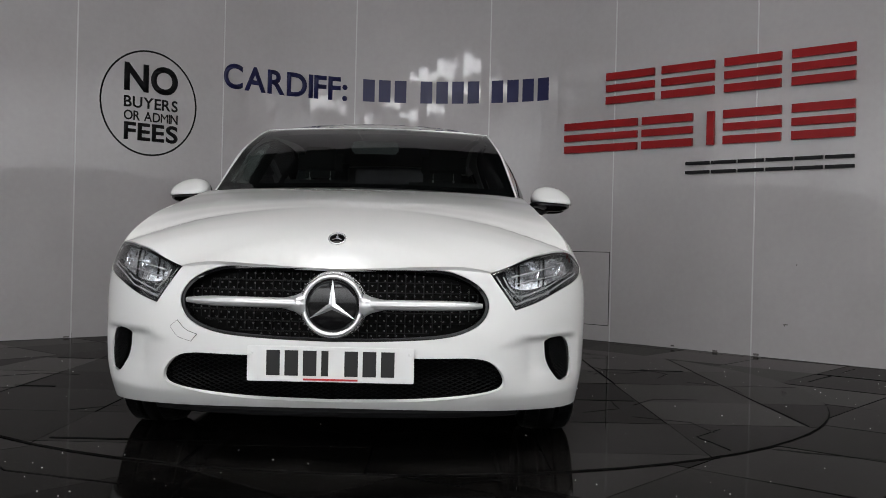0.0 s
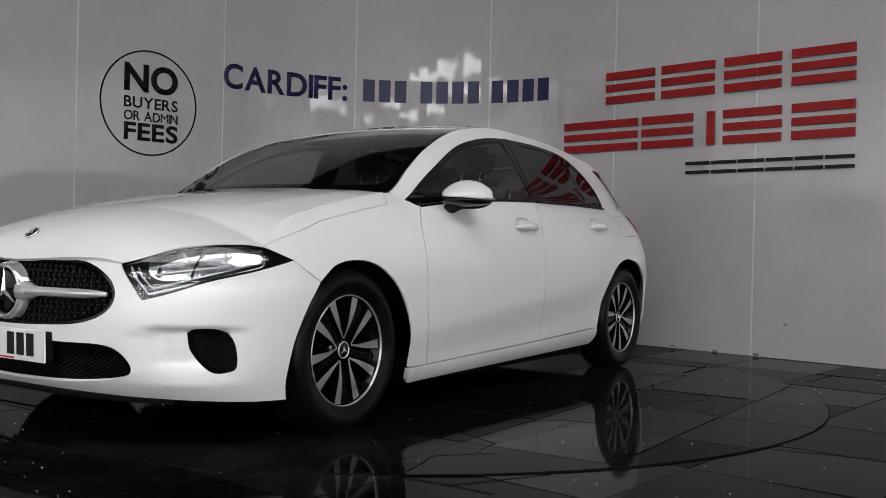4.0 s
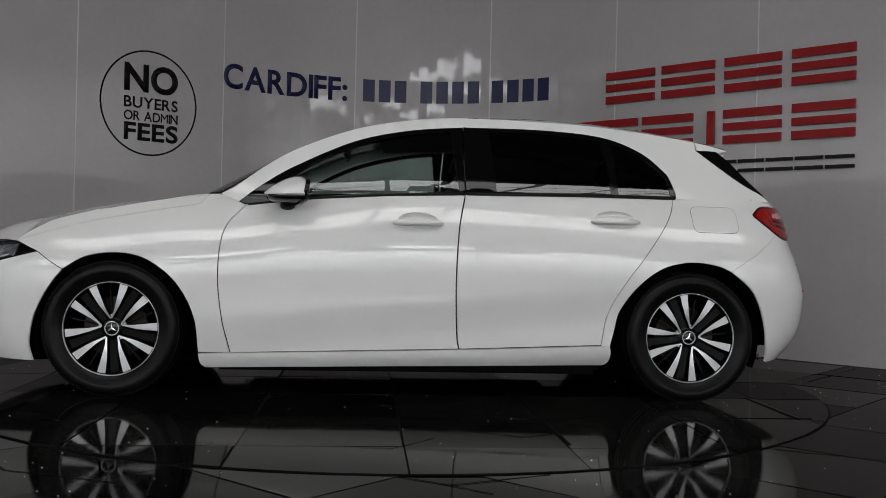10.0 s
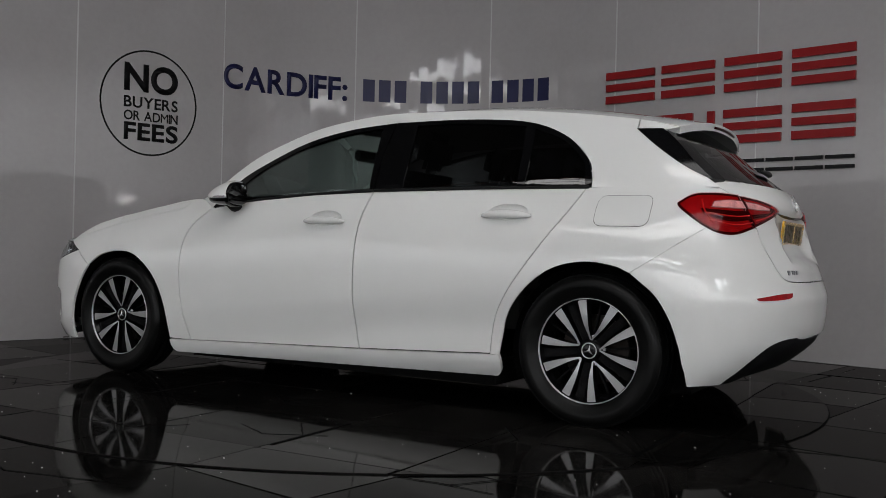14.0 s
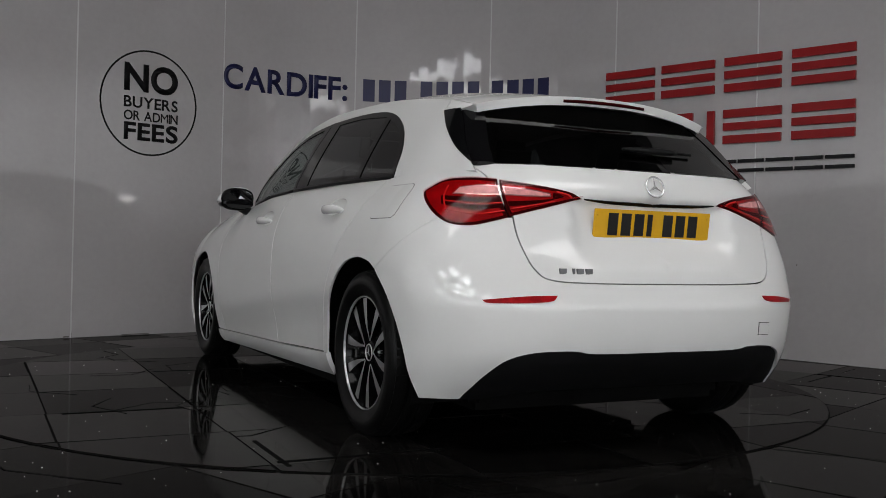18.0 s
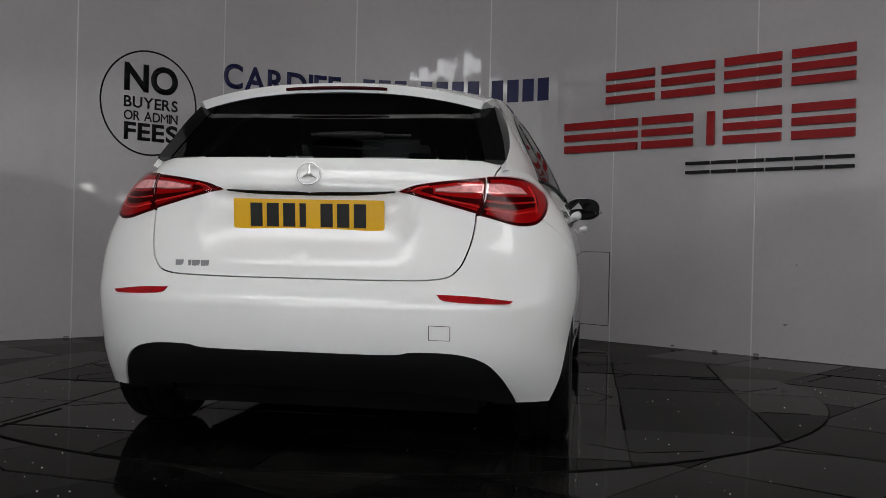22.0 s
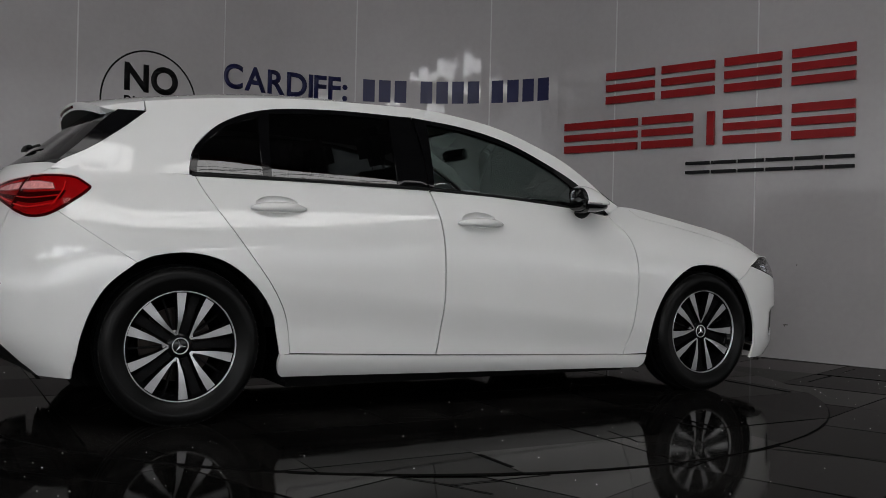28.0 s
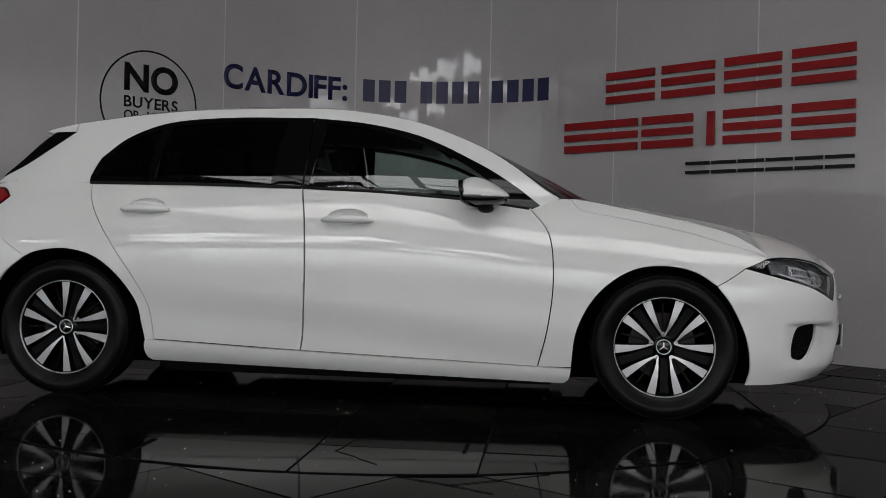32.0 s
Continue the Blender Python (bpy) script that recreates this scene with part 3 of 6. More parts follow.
def panel(name, outline, surface, material, parent, gap=0.002, step=0.04, off=0.0, flange=0.012, holes=(), mirror=False, weld=False, label="", back=False, more=(), rounded=False):
    """A sheet cut to an outline in the surface's own plane, with turned-in edges. mirror: the right-hand one;
    weld: both halves as one sheet; more: further (outline, surface) pieces of the same sheet; back: a second skin behind it."""
    faces_all, co_all, no_all, main_all = [], [], [], []
    for line, surf in [(outline, surface)] + list(more):
        rim = shrink(line, gap) if gap else list(line)
        if weld and gap:
            rim = [(a[0], b[1]) if abs(surf(*a).y) < 1e-4 else b for a, b in zip(line, rim)]
        rim = dense(rim, step)
        cuts = [dense(h, step) for h in holes] if surf is surface else []
        pts, edges = list(rim), [(i, (i + 1) % len(rim)) for i in range(len(rim))]
        for h in cuts:
            k = len(pts)
            pts += h
            edges += [(k + i, k + (i + 1) % len(h)) for i in range(len(h))]
        lo = [min(q[i] for q in rim) for i in (0, 1)]
        hi = [max(q[i] for q in rim) for i in (0, 1)]
        border = np.array(pts)
        for i in range(1, int((hi[0] - lo[0]) / step) + 1):
            for j in range(1, int((hi[1] - lo[1]) / step) + 1):
                q = (lo[0] + i * step + (0.5 * step if j % 2 else 0), lo[1] + j * step)
                if inside(q, rim) and not any(inside(q, h) for h in cuts) and np.min(np.sum((border - q) ** 2, axis=1)) > (0.45 * step) ** 2:
                    pts.append(q)
        v2, _, tris, _, _, _ = delaunay_2d_cdt([Vector(q) for q in pts], edges, [], 0, 1e-6)
        co, no = [], []
        for q in v2:
            a, b = q.x, q.y
            P = surf(a, b)
            e = 0.004
            n = (surf(a + e, b) - surf(a - e, b)).cross(surf(a, b + e) - surf(a, b - e))
            if n.length < 1e-12:
                n = Vector((0, 0, 1))
            n.normalize()
            if rounded and P.x < -1.30:
                n = shoulder_normal(a, P, n, surf)
            away = P - Vector((P.x * 0.8, 0, 0.55))
            if n.dot(away) < 0:
                n = -n
            co.append(P + n * off)
            no.append(n)
        keep = []
        for t in tris:
            mid = (v2[t[0]] + v2[t[1]] + v2[t[2]]) / 3
            wide = (v2[t[1]] - v2[t[0]]).cross(v2[t[2]] - v2[t[0]]) if len(v2[0]) == 2 else 1.0
            if abs(wide) > 4e-6 and inside(mid, rim) and not any(inside(mid, h) for h in cuts):
                n = (co[t[1]] - co[t[0]]).cross(co[t[2]] - co[t[0]])
                keep.append(tuple(t) if n.dot(no[t[0]] + no[t[1]] + no[t[2]]) > 0 else (t[0], t[2], t[1]))
        used = {}
        for t in keep:
            for a, b in ((t[0], t[1]), (t[1], t[2]), (t[2], t[0])):
                used[(a, b)] = 1
        sides = [1, -1] if weld else [-1] if mirror else [1]
        for sgn in sides:
            base = len(co_all)
            F = lambda v: Vector((v.x, v.y * sgn, v.z))
            co_all += [F(c) for c in co]
            no_all += [F(n) for n in no]
            for t in keep:
                t = t if sgn > 0 else t[::-1]
                faces_all.append(tuple(base + i for i in t))
                main_all.append(True)
            if back:
                under = len(co_all)
                co_all += [F(c - n * flange) for c, n in zip(co, no)]
                no_all += [F(-n) for n in no]
                for t in keep:
                    t = t[::-1] if sgn > 0 else t
                    faces_all.append(tuple(under + i for i in t))
                    main_all.append(True)
            if flange:
                inner = {}
                for (a, b) in used:
                    if (b, a) in used:
                        continue
                    if weld and abs(co[a].y) < 2e-3 and abs(co[b].y) < 2e-3:
                        continue
                    for i in (a, b):
                        if i not in inner:
                            inner[i] = len(co_all)
                            co_all += [F(co[i] - no[i] * flange), F(co[i])]
                            no_all += [None, None]
                    quad = (inner[a] + 1, inner[a], inner[b], inner[b] + 1)
                    faces_all.append(quad if sgn > 0 else quad[::-1])
                    main_all.append(False)
    me = bpy.data.meshes.new(name)
    me.from_pydata([tuple(c) for c in co_all], [], faces_all)
    me.update()
    loops = []
    for poly, smooth in zip(me.polygons, main_all):
        poly.use_smooth = True
        for v in poly.vertices:
            loops.append(tuple(no_all[v]) if smooth and no_all[v] is not None else tuple(poly.normal))
    me.normals_split_custom_set(loops)
    me.materials.append(material)
    ob = new(name, me)
    ob.parent = parent
    if parent is car:
        ob.location = (OX, OY, 0)
    if label:
        tagged(ob, label)
    return ob


def bit(name, bm, material, parent, label="", smooth=False):
    ob = part(name, bm, material, parent, label, smooth)
    if parent is car:
        ob.location = (OX, OY, 0)
    return ob


def tube(bm, points, radius, sides=10, flat=1.0, caps=True):
    """A round bar along points; flat squashes its section's height."""
    P = [Vector(p) for p in points]
    rows = []
    for i, p in enumerate(P):
        d = (P[min(i + 1, len(P) - 1)] - P[max(i - 1, 0)]).normalized()
        u = d.cross(Vector((0, 0, 1)))
        u = u.normalized() if u.length > 1e-4 else Vector((1, 0, 0))
        w = u.cross(d)
        r = radius[i] if isinstance(radius, (list, tuple)) else radius
        rows.append([bm.verts.new(p + u * math.cos(2 * math.pi * k / sides) * r + w * math.sin(2 * math.pi * k / sides) * r * flat) for k in range(sides)])
    for a, b in zip(rows, rows[1:]):
        for k in range(sides):
            bm.faces.new((a[k], a[(k + 1) % sides], b[(k + 1) % sides], b[k]))
    if caps:
        bm.faces.new(rows[0][::-1]), bm.faces.new(rows[-1])
    bmesh.ops.recalc_face_normals(bm, faces=bm.faces)
    return bm


def ellipsoid(bm, centre, radii, power=2.0, seg=24):
    v = bmesh.ops.create_uvsphere(bm, u_segments=seg, v_segments=seg // 2, radius=1)["verts"]
    for q in v:
        c = q.co
        s = [math.copysign(abs(k) ** (2 / power), k) for k in c]
        q.co = Vector([centre[i] + s[i] * radii[i] for i in range(3)])
    return bm


def turned(profile, seg=48):
    """A body of revolution round the y axis from (radius, y) pairs."""
    bm = bmesh.new()
    rows = [[bm.verts.new((r * math.cos(2 * math.pi * i / seg), y, r * math.sin(2 * math.pi * i / seg))) for r, y in profile] for i in range(seg)]
    for a, b in zip(rows, rows[1:] + rows[:1]):
        for k in range(len(profile) - 1):
            bm.faces.new((a[k], a[k + 1], b[k + 1], b[k]))
    bmesh.ops.remove_doubles(bm, verts=bm.verts, dist=1e-5)
    bmesh.ops.recalc_face_normals(bm, faces=bm.faces)
    return bm


# ---------------------------------------------------------------- car: materials
def glass(name, tint, gloss=0.0, base=0.045):
    m = bpy.data.materials.new(name)
    m.use_nodes = True
    nt = m.node_tree
    nt.nodes.remove(nt.nodes["Principled BSDF"])
    tr, gl, mx, lw = (nt.nodes.new("ShaderNode" + k) for k in ("BsdfTransparent", "BsdfGlossy", "MixShader", "LayerWeight"))
    tr.inputs[0].default_value = (*tint, 1)
    gl.inputs["Roughness"].default_value = gloss
    lw.inputs["Blend"].default_value = 0.5
    pw, ml = nt.nodes.new("ShaderNodeMath"), nt.nodes.new("ShaderNodeMath")
    pw.operation, ml.operation = "POWER", "MULTIPLY_ADD"
    pw.inputs[1].default_value, ml.inputs[1].default_value, ml.inputs[2].default_value = 5.0, 0.9, base
    nt.links.new(lw.outputs["Facing"], pw.inputs[0]), nt.links.new(pw.outputs[0], ml.inputs[0]), nt.links.new(ml.outputs[0], mx.inputs[0])
    nt.links.new(tr.outputs[0], mx.inputs[1]), nt.links.new(gl.outputs[0], mx.inputs[2])
    nt.links.new(mx.outputs[0], nt.nodes["Material Output"].inputs[0])
    return m


M_PAINT = mat("white_car_paint", (0.74, 0.74, 0.73), 0.55, spec=0.15, coat=1.0, vary=0.012, vary_scale=3)
M_PAINT.node_tree.nodes["Principled BSDF"].inputs["Coat IOR"].default_value = 1.62
M_TRIM = mat("black_gloss_trim", (0.004, 0.004, 0.0045), 0.07, spec=0.35, vary=0.1, vary_scale=5)
M_PLASTIC = mat("black_plastic", (0.008, 0.008, 0.0085), 0.5, spec=0.2, vary=0.15, vary_scale=6, grain=0.1, grain_scale=300, bump=0.1, bump_scale=500)
M_SURROUND = mat("gloss_black_surround", (0.003, 0.003, 0.0034), 0.06, spec=0.35, vary=0.1, vary_scale=5)
M_MESH = mat("black_grille_plastic", (0.003, 0.003, 0.0033), 0.4, spec=0.15, vary=0.2, vary_scale=20)
M_DARK = mat("dark_underside", (0.005, 0.005, 0.005), 0.9, spec=0.05, vary=0.2, vary_scale=8)
M_CABIN = mat("black_cabin_fabric", (0.020, 0.019, 0.019), 0.75, vary=0.15, vary_scale=9, bump=0.2, bump_scale=300)
M_CHROME = mat("bright_chrome", (0.86, 0.86, 0.87), 0.10, metal=0.72, vary=0.04, vary_scale=8)
M_BOWL = mat("lamp_bowl", (0.035, 0.036, 0.038), 0.2, spec=0.4, vary=0.3, vary_scale=30)
M_REFLECT = mat("lamp_silver", (0.66, 0.67, 0.69), 0.17, metal=0.85, vary=0.5, vary_scale=38, bump=0.6, bump_scale=45)
M_SATIN = mat("satin_silver", (0.66, 0.66, 0.67), 0.28, metal=0.55, vary=0.05, vary_scale=10)
M_ALLOY = mat("machined_alloy", (0.52, 0.52, 0.53), 0.28, metal=0.85, vary=0.06, vary_scale=14, grain=0.05, grain_scale=220)
M_LIP = mat("wheel_lip", (0.55, 0.55, 0.56), 0.35, metal=0.7, vary=0.1, vary_scale=12)
M_RIM_BLACK = mat("gloss_black_wheel", (0.003, 0.003, 0.0033), 0.12, spec=0.16, vary=0.15, vary_scale=10)
M_TYRE = mat("tyre_rubber", (0.0042, 0.0042, 0.0042), 0.33, spec=0.15, vary=0.2, vary_scale=12, grain=0.15, grain_scale=160, bump=0.25, bump_scale=140)
M_DISC = mat("brake_steel", (0.035, 0.030, 0.028), 0.45, metal=1.0, vary=0.15, vary_scale=30)
M_GLASS_FRONT = glass("tinted_glass", (0.50, 0.58, 0.55), base=0.08)
M_GLASS_REAR = glass("privacy_glass", (0.07, 0.07, 0.075), base=0.08)
M_GLASS_SCREEN = glass("windscreen_glass", (0.36, 0.40, 0.39), base=0.08)
M_LENS = glass("clear_lens", (0.93, 0.94, 0.95))
M_RED_LENS = mat("red_lamp_lens", (0.29, 0.003, 0.006), 0.35, spec=0.12, vary=0.25, vary_scale=14, grain=0.15, grain_scale=90)
M_RED_DEEP = mat("deep_red_lamp", (0.030, 0.0010, 0.0014), 0.3, spec=0.05, vary=0.2, vary_scale=18)
M_RED_BRIGHT = mat("bright_red_guide", (0.62, 0.02, 0.02), 0.3, spec=0.2, vary=0.1, vary_scale=30)
M_RED_OUTER = glass("red_outer_lens", (0.95, 0.62, 0.62), base=0.022)
M_CLEAR_LAMP = mat("pale_lamp_glass", (0.36, 0.34, 0.34), 0.10, coat=1.0, vary=0.2, vary_scale=40)
M_REVERSE = mat("reverse_lamp_glass", (0.78, 0.77, 0.76), 0.2, spec=0.4, vary=0.25, vary_scale=40)
M_DARK_CHROME = mat("dark_chrome", (0.20, 0.20, 0.205), 0.3, metal=0.8, vary=0.1, vary_scale=30)
M_PLATE_W = mat("white_plate", (0.78, 0.78, 0.77), 0.3, coat=0.5, vary=0.02, vary_scale=10)
M_PLATE_Y = mat("yellow_plate", (0.72, 0.40, 0.015), 0.22, coat=0.8, vary=0.02, vary_scale=10)
M_PLATE_BAR = mat("black_plate_print", (0.010, 0.010, 0.010), 0.35, vary=0.1, vary_scale=20)
M_PLATE_RED = mat("red_plate_print", (0.50, 0.03, 0.03), 0.4, vary=0.1, vary_scale=20)
M_MIRROR = mat("mirror_glass", (0.85, 0.86, 0.87), 0.01, metal=1.0)

car = tagged(empty("hatchback_car"), "glossy white five-door hatchback with black and silver alloy wheels", "car")

# ---------------------------------------------------------------- car: body panels
ARCH_F = [(0.967, 0.215), (0.988, 0.383), (1.072, 0.537), (1.204, 0.638), (1.340, 0.666), (1.478, 0.645), at_x(1.575, 0.586)]
ARCH_F2 = [at_x(*q) for q in ((1.575, 0.586), (1.637, 0.502), (1.696, 0.382), (1.721, 0.26), (1.706, 0.165))]
ARCH_R = [(-0.967, 0.27), (-0.984, 0.348), (-1.006, 0.44), (-1.066, 0.532), (-1.150, 0.612), (-1.242, 0.661), (-1.36, 0.681), (-1.475, 0.668), at_x(-1.545, 0.641)]
ARCH_R2 = [at_x(*q) for q in ((-1.545, 0.641), (-1.640, 0.563), (-1.698, 0.472), (-1.732, 0.372), (-1.748, 0.285), (-1.760, 0.200))]
GAP_A = [(0.775, 0.905), (0.862, 0.786), (0.882, 0.583), (0.861, 0.38), (0.822, 0.213)]
GAP_B = [(-0.262, 0.975), (-0.231, 0.809), (-0.220, 0.559), (-0.230, 0.33), (-0.242, 0.245)]
GAP_C = [(-1.300, 0.990), (-1.278, 0.930), (-1.232, 0.850), (-1.125, 0.70), (-1.02, 0.555), (-0.952, 0.425), (-0.926, 0.273)]
BELT = [(0.800, 0.900), (0.50, 0.937), (0.1, 0.966), (-0.25, 0.980), (-0.8, 0.989), (-1.30, 0.990)]
LAMP_TIP = at_x(1.695, 0.664)
LAMP_TOP = [LAMP_TIP, at_x(1.79, 0.705), nose_y(0.755, 0.716), nose_y(0.66, 0.700), nose_y(0.50, 0.642)]
LAMP_IN = [nose_y(0.50, 0.642), nose_y(0.53, 0.60), nose_y(0.585, 0.523)]
LAMP_LOW = [nose_y(0.585, 0.523), nose_y(0.655, 0.545), nose_y(0.75, 0.588), at_x(1.846, 0.626), LAMP_TIP]
SEAM_F = [ARCH_F[-1], at_x(1.62, 0.612), LAMP_TIP]
BONNET_LOW = [at_x(1.80, 0.712), at_x(1.70, 0.748), at_x(1.5, 0.805), (1.2, 0.868), (1.03, 0.898), (0.985, 0.915), (0.955, 0.956)]
SILL_LINE = [(0.967, 0.209), (0.4, 0.226), (-0.242, 0.245), (-0.926, 0.273), (-0.967, 0.275)]

fender = loop(ARCH_F, SEAM_F, LAMP_TOP[:2], [at_x(1.79, 0.705), at_x(1.80, 0.712)], BONNET_LOW, [(0.955, 0.956), (0.90, 0.955), (0.82, 0.925), GAP_A[0]], GAP_A, [GAP_A[-1], ARCH_F[0]])
front_door = loop(GAP_A, [GAP_A[-1], GAP_B[-1]], GAP_B[::-1], BELT[3::-1], [BELT[0], GAP_A[0]])
rear_door = loop(GAP_B, [GAP_B[-1], GAP_C[-1]], GAP_C[::-1], BELT[:2:-1], [BELT[3], GAP_B[0]])
sill = loop([(0.967, 0.209), (-0.242, 0.2435), (-0.967, 0.273)], [(-0.967, 0.273), (-0.974, 0.235), (-0.966, 0.195), (-0.945, 0.177)], [(-0.945, 0.177), (0.0, 0.160), (0.935, 0.144)], [(0.935, 0.144), (0.958, 0.165), (0.967, 0.209)])
TAIL_FRONT = [at_x(-1.743, 0.811), at_x(-1.741, 0.854), at_x(-1.692, 0.928), at_x(-1.752, 0.958)]
SEAM_R = [ARCH_R[-1], at_x(-1.60, 0.676), at_x(-1.67, 0.722), at_x(-1.815, 0.828)]
GLASS_FOOT = tail_y(0.628, 1.028)
quarter = loop(GAP_C, [GAP_C[-1], ARCH_R[0]], ARCH_R, SEAM_R, [SEAM_R[-1], tail_y(0.735, 0.808), tail_y(0.572, 0.830)], [tail_y(0.572, 0.828), tail_y(0.61, 0.965), GLASS_FOOT],
               [GLASS_FOOT, at_x(-1.72, 0.995)], [at_x(-1.72, 0.995), (-1.5, 0.994), GAP_C[0]])
GATE = [tail_y(0.56, 0.83), tail_y(0.545, 0.72), tail_y(0.515, 0.652), tail_y(0.46, 0.620), tail_y(0.30, 0.612), (REAR_MID, 0.611)]
gate = loop([(REAR_MID, 0.611), (REAR_MID, 1.018)], [(REAR_MID, 1.018), tail_y(0.3, 1.020), tail_y(0.6255, 1.026)], [tail_y(0.6255, 1.026), tail_y(0.608, 0.965), GATE[0]], GATE)
VALANCE = [(REAR_MID, 0.374), tail_y(0.30, 0.374), tail_y(0.385, 0.384), tail_y(0.515, 0.379), tail_y(0.602, 0.352), tail_y(0.652, 0.300), tail_y(0.682, 0.245), tail_y(0.697, 0.205)]
rear_bumper = loop(VALANCE, [VALANCE[-1], at_x(-1.760, 0.200)], ARCH_R2[::-1], SEAM_R, [SEAM_R[-1], tail_y(0.735, 0.808), tail_y(0.572, 0.830)], GATE, [(REAR_MID, 0.611), (REAR_MID, 0.374)])
GRILLE = [(FRONT_MID, 0.655), nose_y(0.30, 0.651), nose_y(0.40, 0.634), nose_y(0.47, 0.592), nose_y(0.496, 0.535), nose_y(0.465, 0.476), nose_y(0.37, 0.438), nose_y(0.2, 0.424), (FRONT_MID, 0.419)]
INTAKE = [(FRONT_MID, 0.368), nose_y(0.30, 0.368), nose_y(0.46, 0.366), nose_y(0.525, 0.338), nose_y(0.552, 0.285), nose_y(0.50, 0.255), nose_y(0.30, 0.232), (FRONT_MID, 0.224)]
FOG = loop([nose_y(0.705, 0.412), nose_y(0.725, 0.427), nose_y(0.775, 0.424), nose_y(0.802, 0.385), nose_y(0.806, 0.30), nose_y(0.79, 0.277), nose_y(0.755, 0.280), nose_y(0.715, 0.345), nose_y(0.705, 0.412)])
front_bumper = loop([(FRONT_MID, 0.198), (FRONT_MID, 0.224)], INTAKE[::-1], [(FRONT_MID, 0.368), (FRONT_MID, 0.419)], GRILLE[::-1], [(FRONT_MID, 0.655), (FRONT_MID, 0.658)],
                    [(FRONT_MID, 0.658), nose_y(0.30, 0.657), nose_y(0.42, 0.650), nose_y(0.50, 0.642)], LAMP_IN, LAMP_LOW, SEAM_F[::-1], ARCH_F2,
                    [ARCH_F2[-1], at_x(1.85, 0.168), nose_y(0.6, 0.182), nose_y(0.3, 0.194), (FRONT_MID, 0.198)])


def bumper_front(p, z):
    """The front bumper with the scoop that leads into each side opening."""
    q = body(p, z)
    line = 0.437 - 0.10 * max(0.0, 0.70 - q.y)
    t = max(0.0, min(1.0, (q.y - 0.52) / 0.13)) * max(0.0, min(1.0, (2.16 - q.x) / 0.12 + 0.5))
    t *= max(0.0, min(1.0, (line - z) / 0.02)) * max(0.0, min(1.0, (z - 0.235) / 0.09))
    t *= max(0.0, min(1.0, (0.835 - q.y) / 0.05))
    return q - Vector((0.55, 0.35, 0)) * 0.036 * t


def sill_face(p, z):
    """The sill turns in under the doors."""
    q = body(p, z)
    t = max(0.0, (0.240 - 0.030 * p - z) / 0.095)
    q.y -= 0.040 * t * t
    return q


SHOULDER = [(q.x, q.y, q.z) for q in [body(*at_x(x, z)) for x, z in ((1.55, 0.842), (1.65, 0.812), (1.70, 0.785), (1.75, 0.755), (1.80, 0.716))]]
LAMP_EDGE = [(q.x, q.y, q.z + 0.004) for q in [body(*k) for k in LAMP_TOP[2:]]]
EDGE_KEYS = sorted([(x, Y_TOP(x), Z_TOP(x)) for x in (0.8, 0.93, 1.2, 1.4)] + SHOULDER + LAMP_EDGE + [(2.205, 0.40, 0.654), (2.24, 0.20, 0.652)])
EDGE_Y, EDGE_Z = glide([(k[0], k[1]) for k in EDGE_KEYS]), glide([(k[0], k[2]) for k in EDGE_KEYS])


def bonnet_top(x, y):
    m, e, u = BONNET_MID(x), EDGE_Z(x), abs(y / EDGE_Y(x))
    k = 0.84 - 0.22 * max(0.0, min(1.0, (x - 0.95) / 1.1))          # where the crease runs
    f = 0.85 * u * u if u < k else 0.85 * k * k + (1 - 0.85 * k * k) * (u - k) / (1 - k)
    w = max(0.0, min(1.0, (2.0 - x) / 0.45))
    return Vector((x, y, m - (m - e) * (f * w + u ** 2.3 * (1 - w))))


bonnet = loop([(2.228, 0.0), (2.222, 0.20), (2.203, 0.36), LAMP_EDGE[-1][:2]], [k[:2] for k in LAMP_EDGE[::-1]] + [SHOULDER[-1][:2]], [k[:2] for k in SHOULDER[::-1]],
              [SHOULDER[0][:2], (1.4, Y_TOP(1.4)), (1.2, Y_TOP(1.2)), (0.955, 0.692)], [(0.955, 0.692), (1.0, 0.45), (1.04, 0.2), (1.05, 0.0)], [(1.05, 0.0), (2.228, 0.0)])
flank = loop([at_x(k[0], k[2]) for k in SHOULDER[::-1]] + [(1.4, Z_TOP(1.4)), (1.2, Z_TOP(1.2)), (0.955, 0.953)], BONNET_LOW[::-1])
panel("bonnet", bonnet, bonnet_top, M_PAINT, car, gap=0.0, weld=True, more=[(flank, body)], flange=0.015, step=0.025)
panel("front_bumper", front_bumper, bumper_front, M_PAINT, car, weld=True, gap=0.0015, step=0.02, holes=[FOG], flange=0.012)
for side in (False, True):
    panel("front_wing", fender, body, M_PAINT, car, mirror=side, flange=0.009, step=0.035)
    panel("sill", sill, sill_face, M_PAINT, car, mirror=side, off=0.004, gap=0.001, flange=0.02)
    panel("rear_wing", quarter, body, M_PAINT, car, mirror=side, rounded=True, flange=0.009, gap=0.0, step=0.035)
panel("rear_bumper", rear_bumper, body, M_PAINT, car, weld=True, gap=0.0015, step=0.035, flange=0.012)
tailgate = panel("tailgate", gate, body, M_PAINT, car, weld=True, gap=0.003, step=0.035, flange=0.03)
def cup_line(hx, hz):
    return [(hx + 0.092 * math.cos(a), hz + 0.008 + 0.037 * math.sin(a)) for a in np.linspace(0, 2 * math.pi, 28, endpoint=False)]


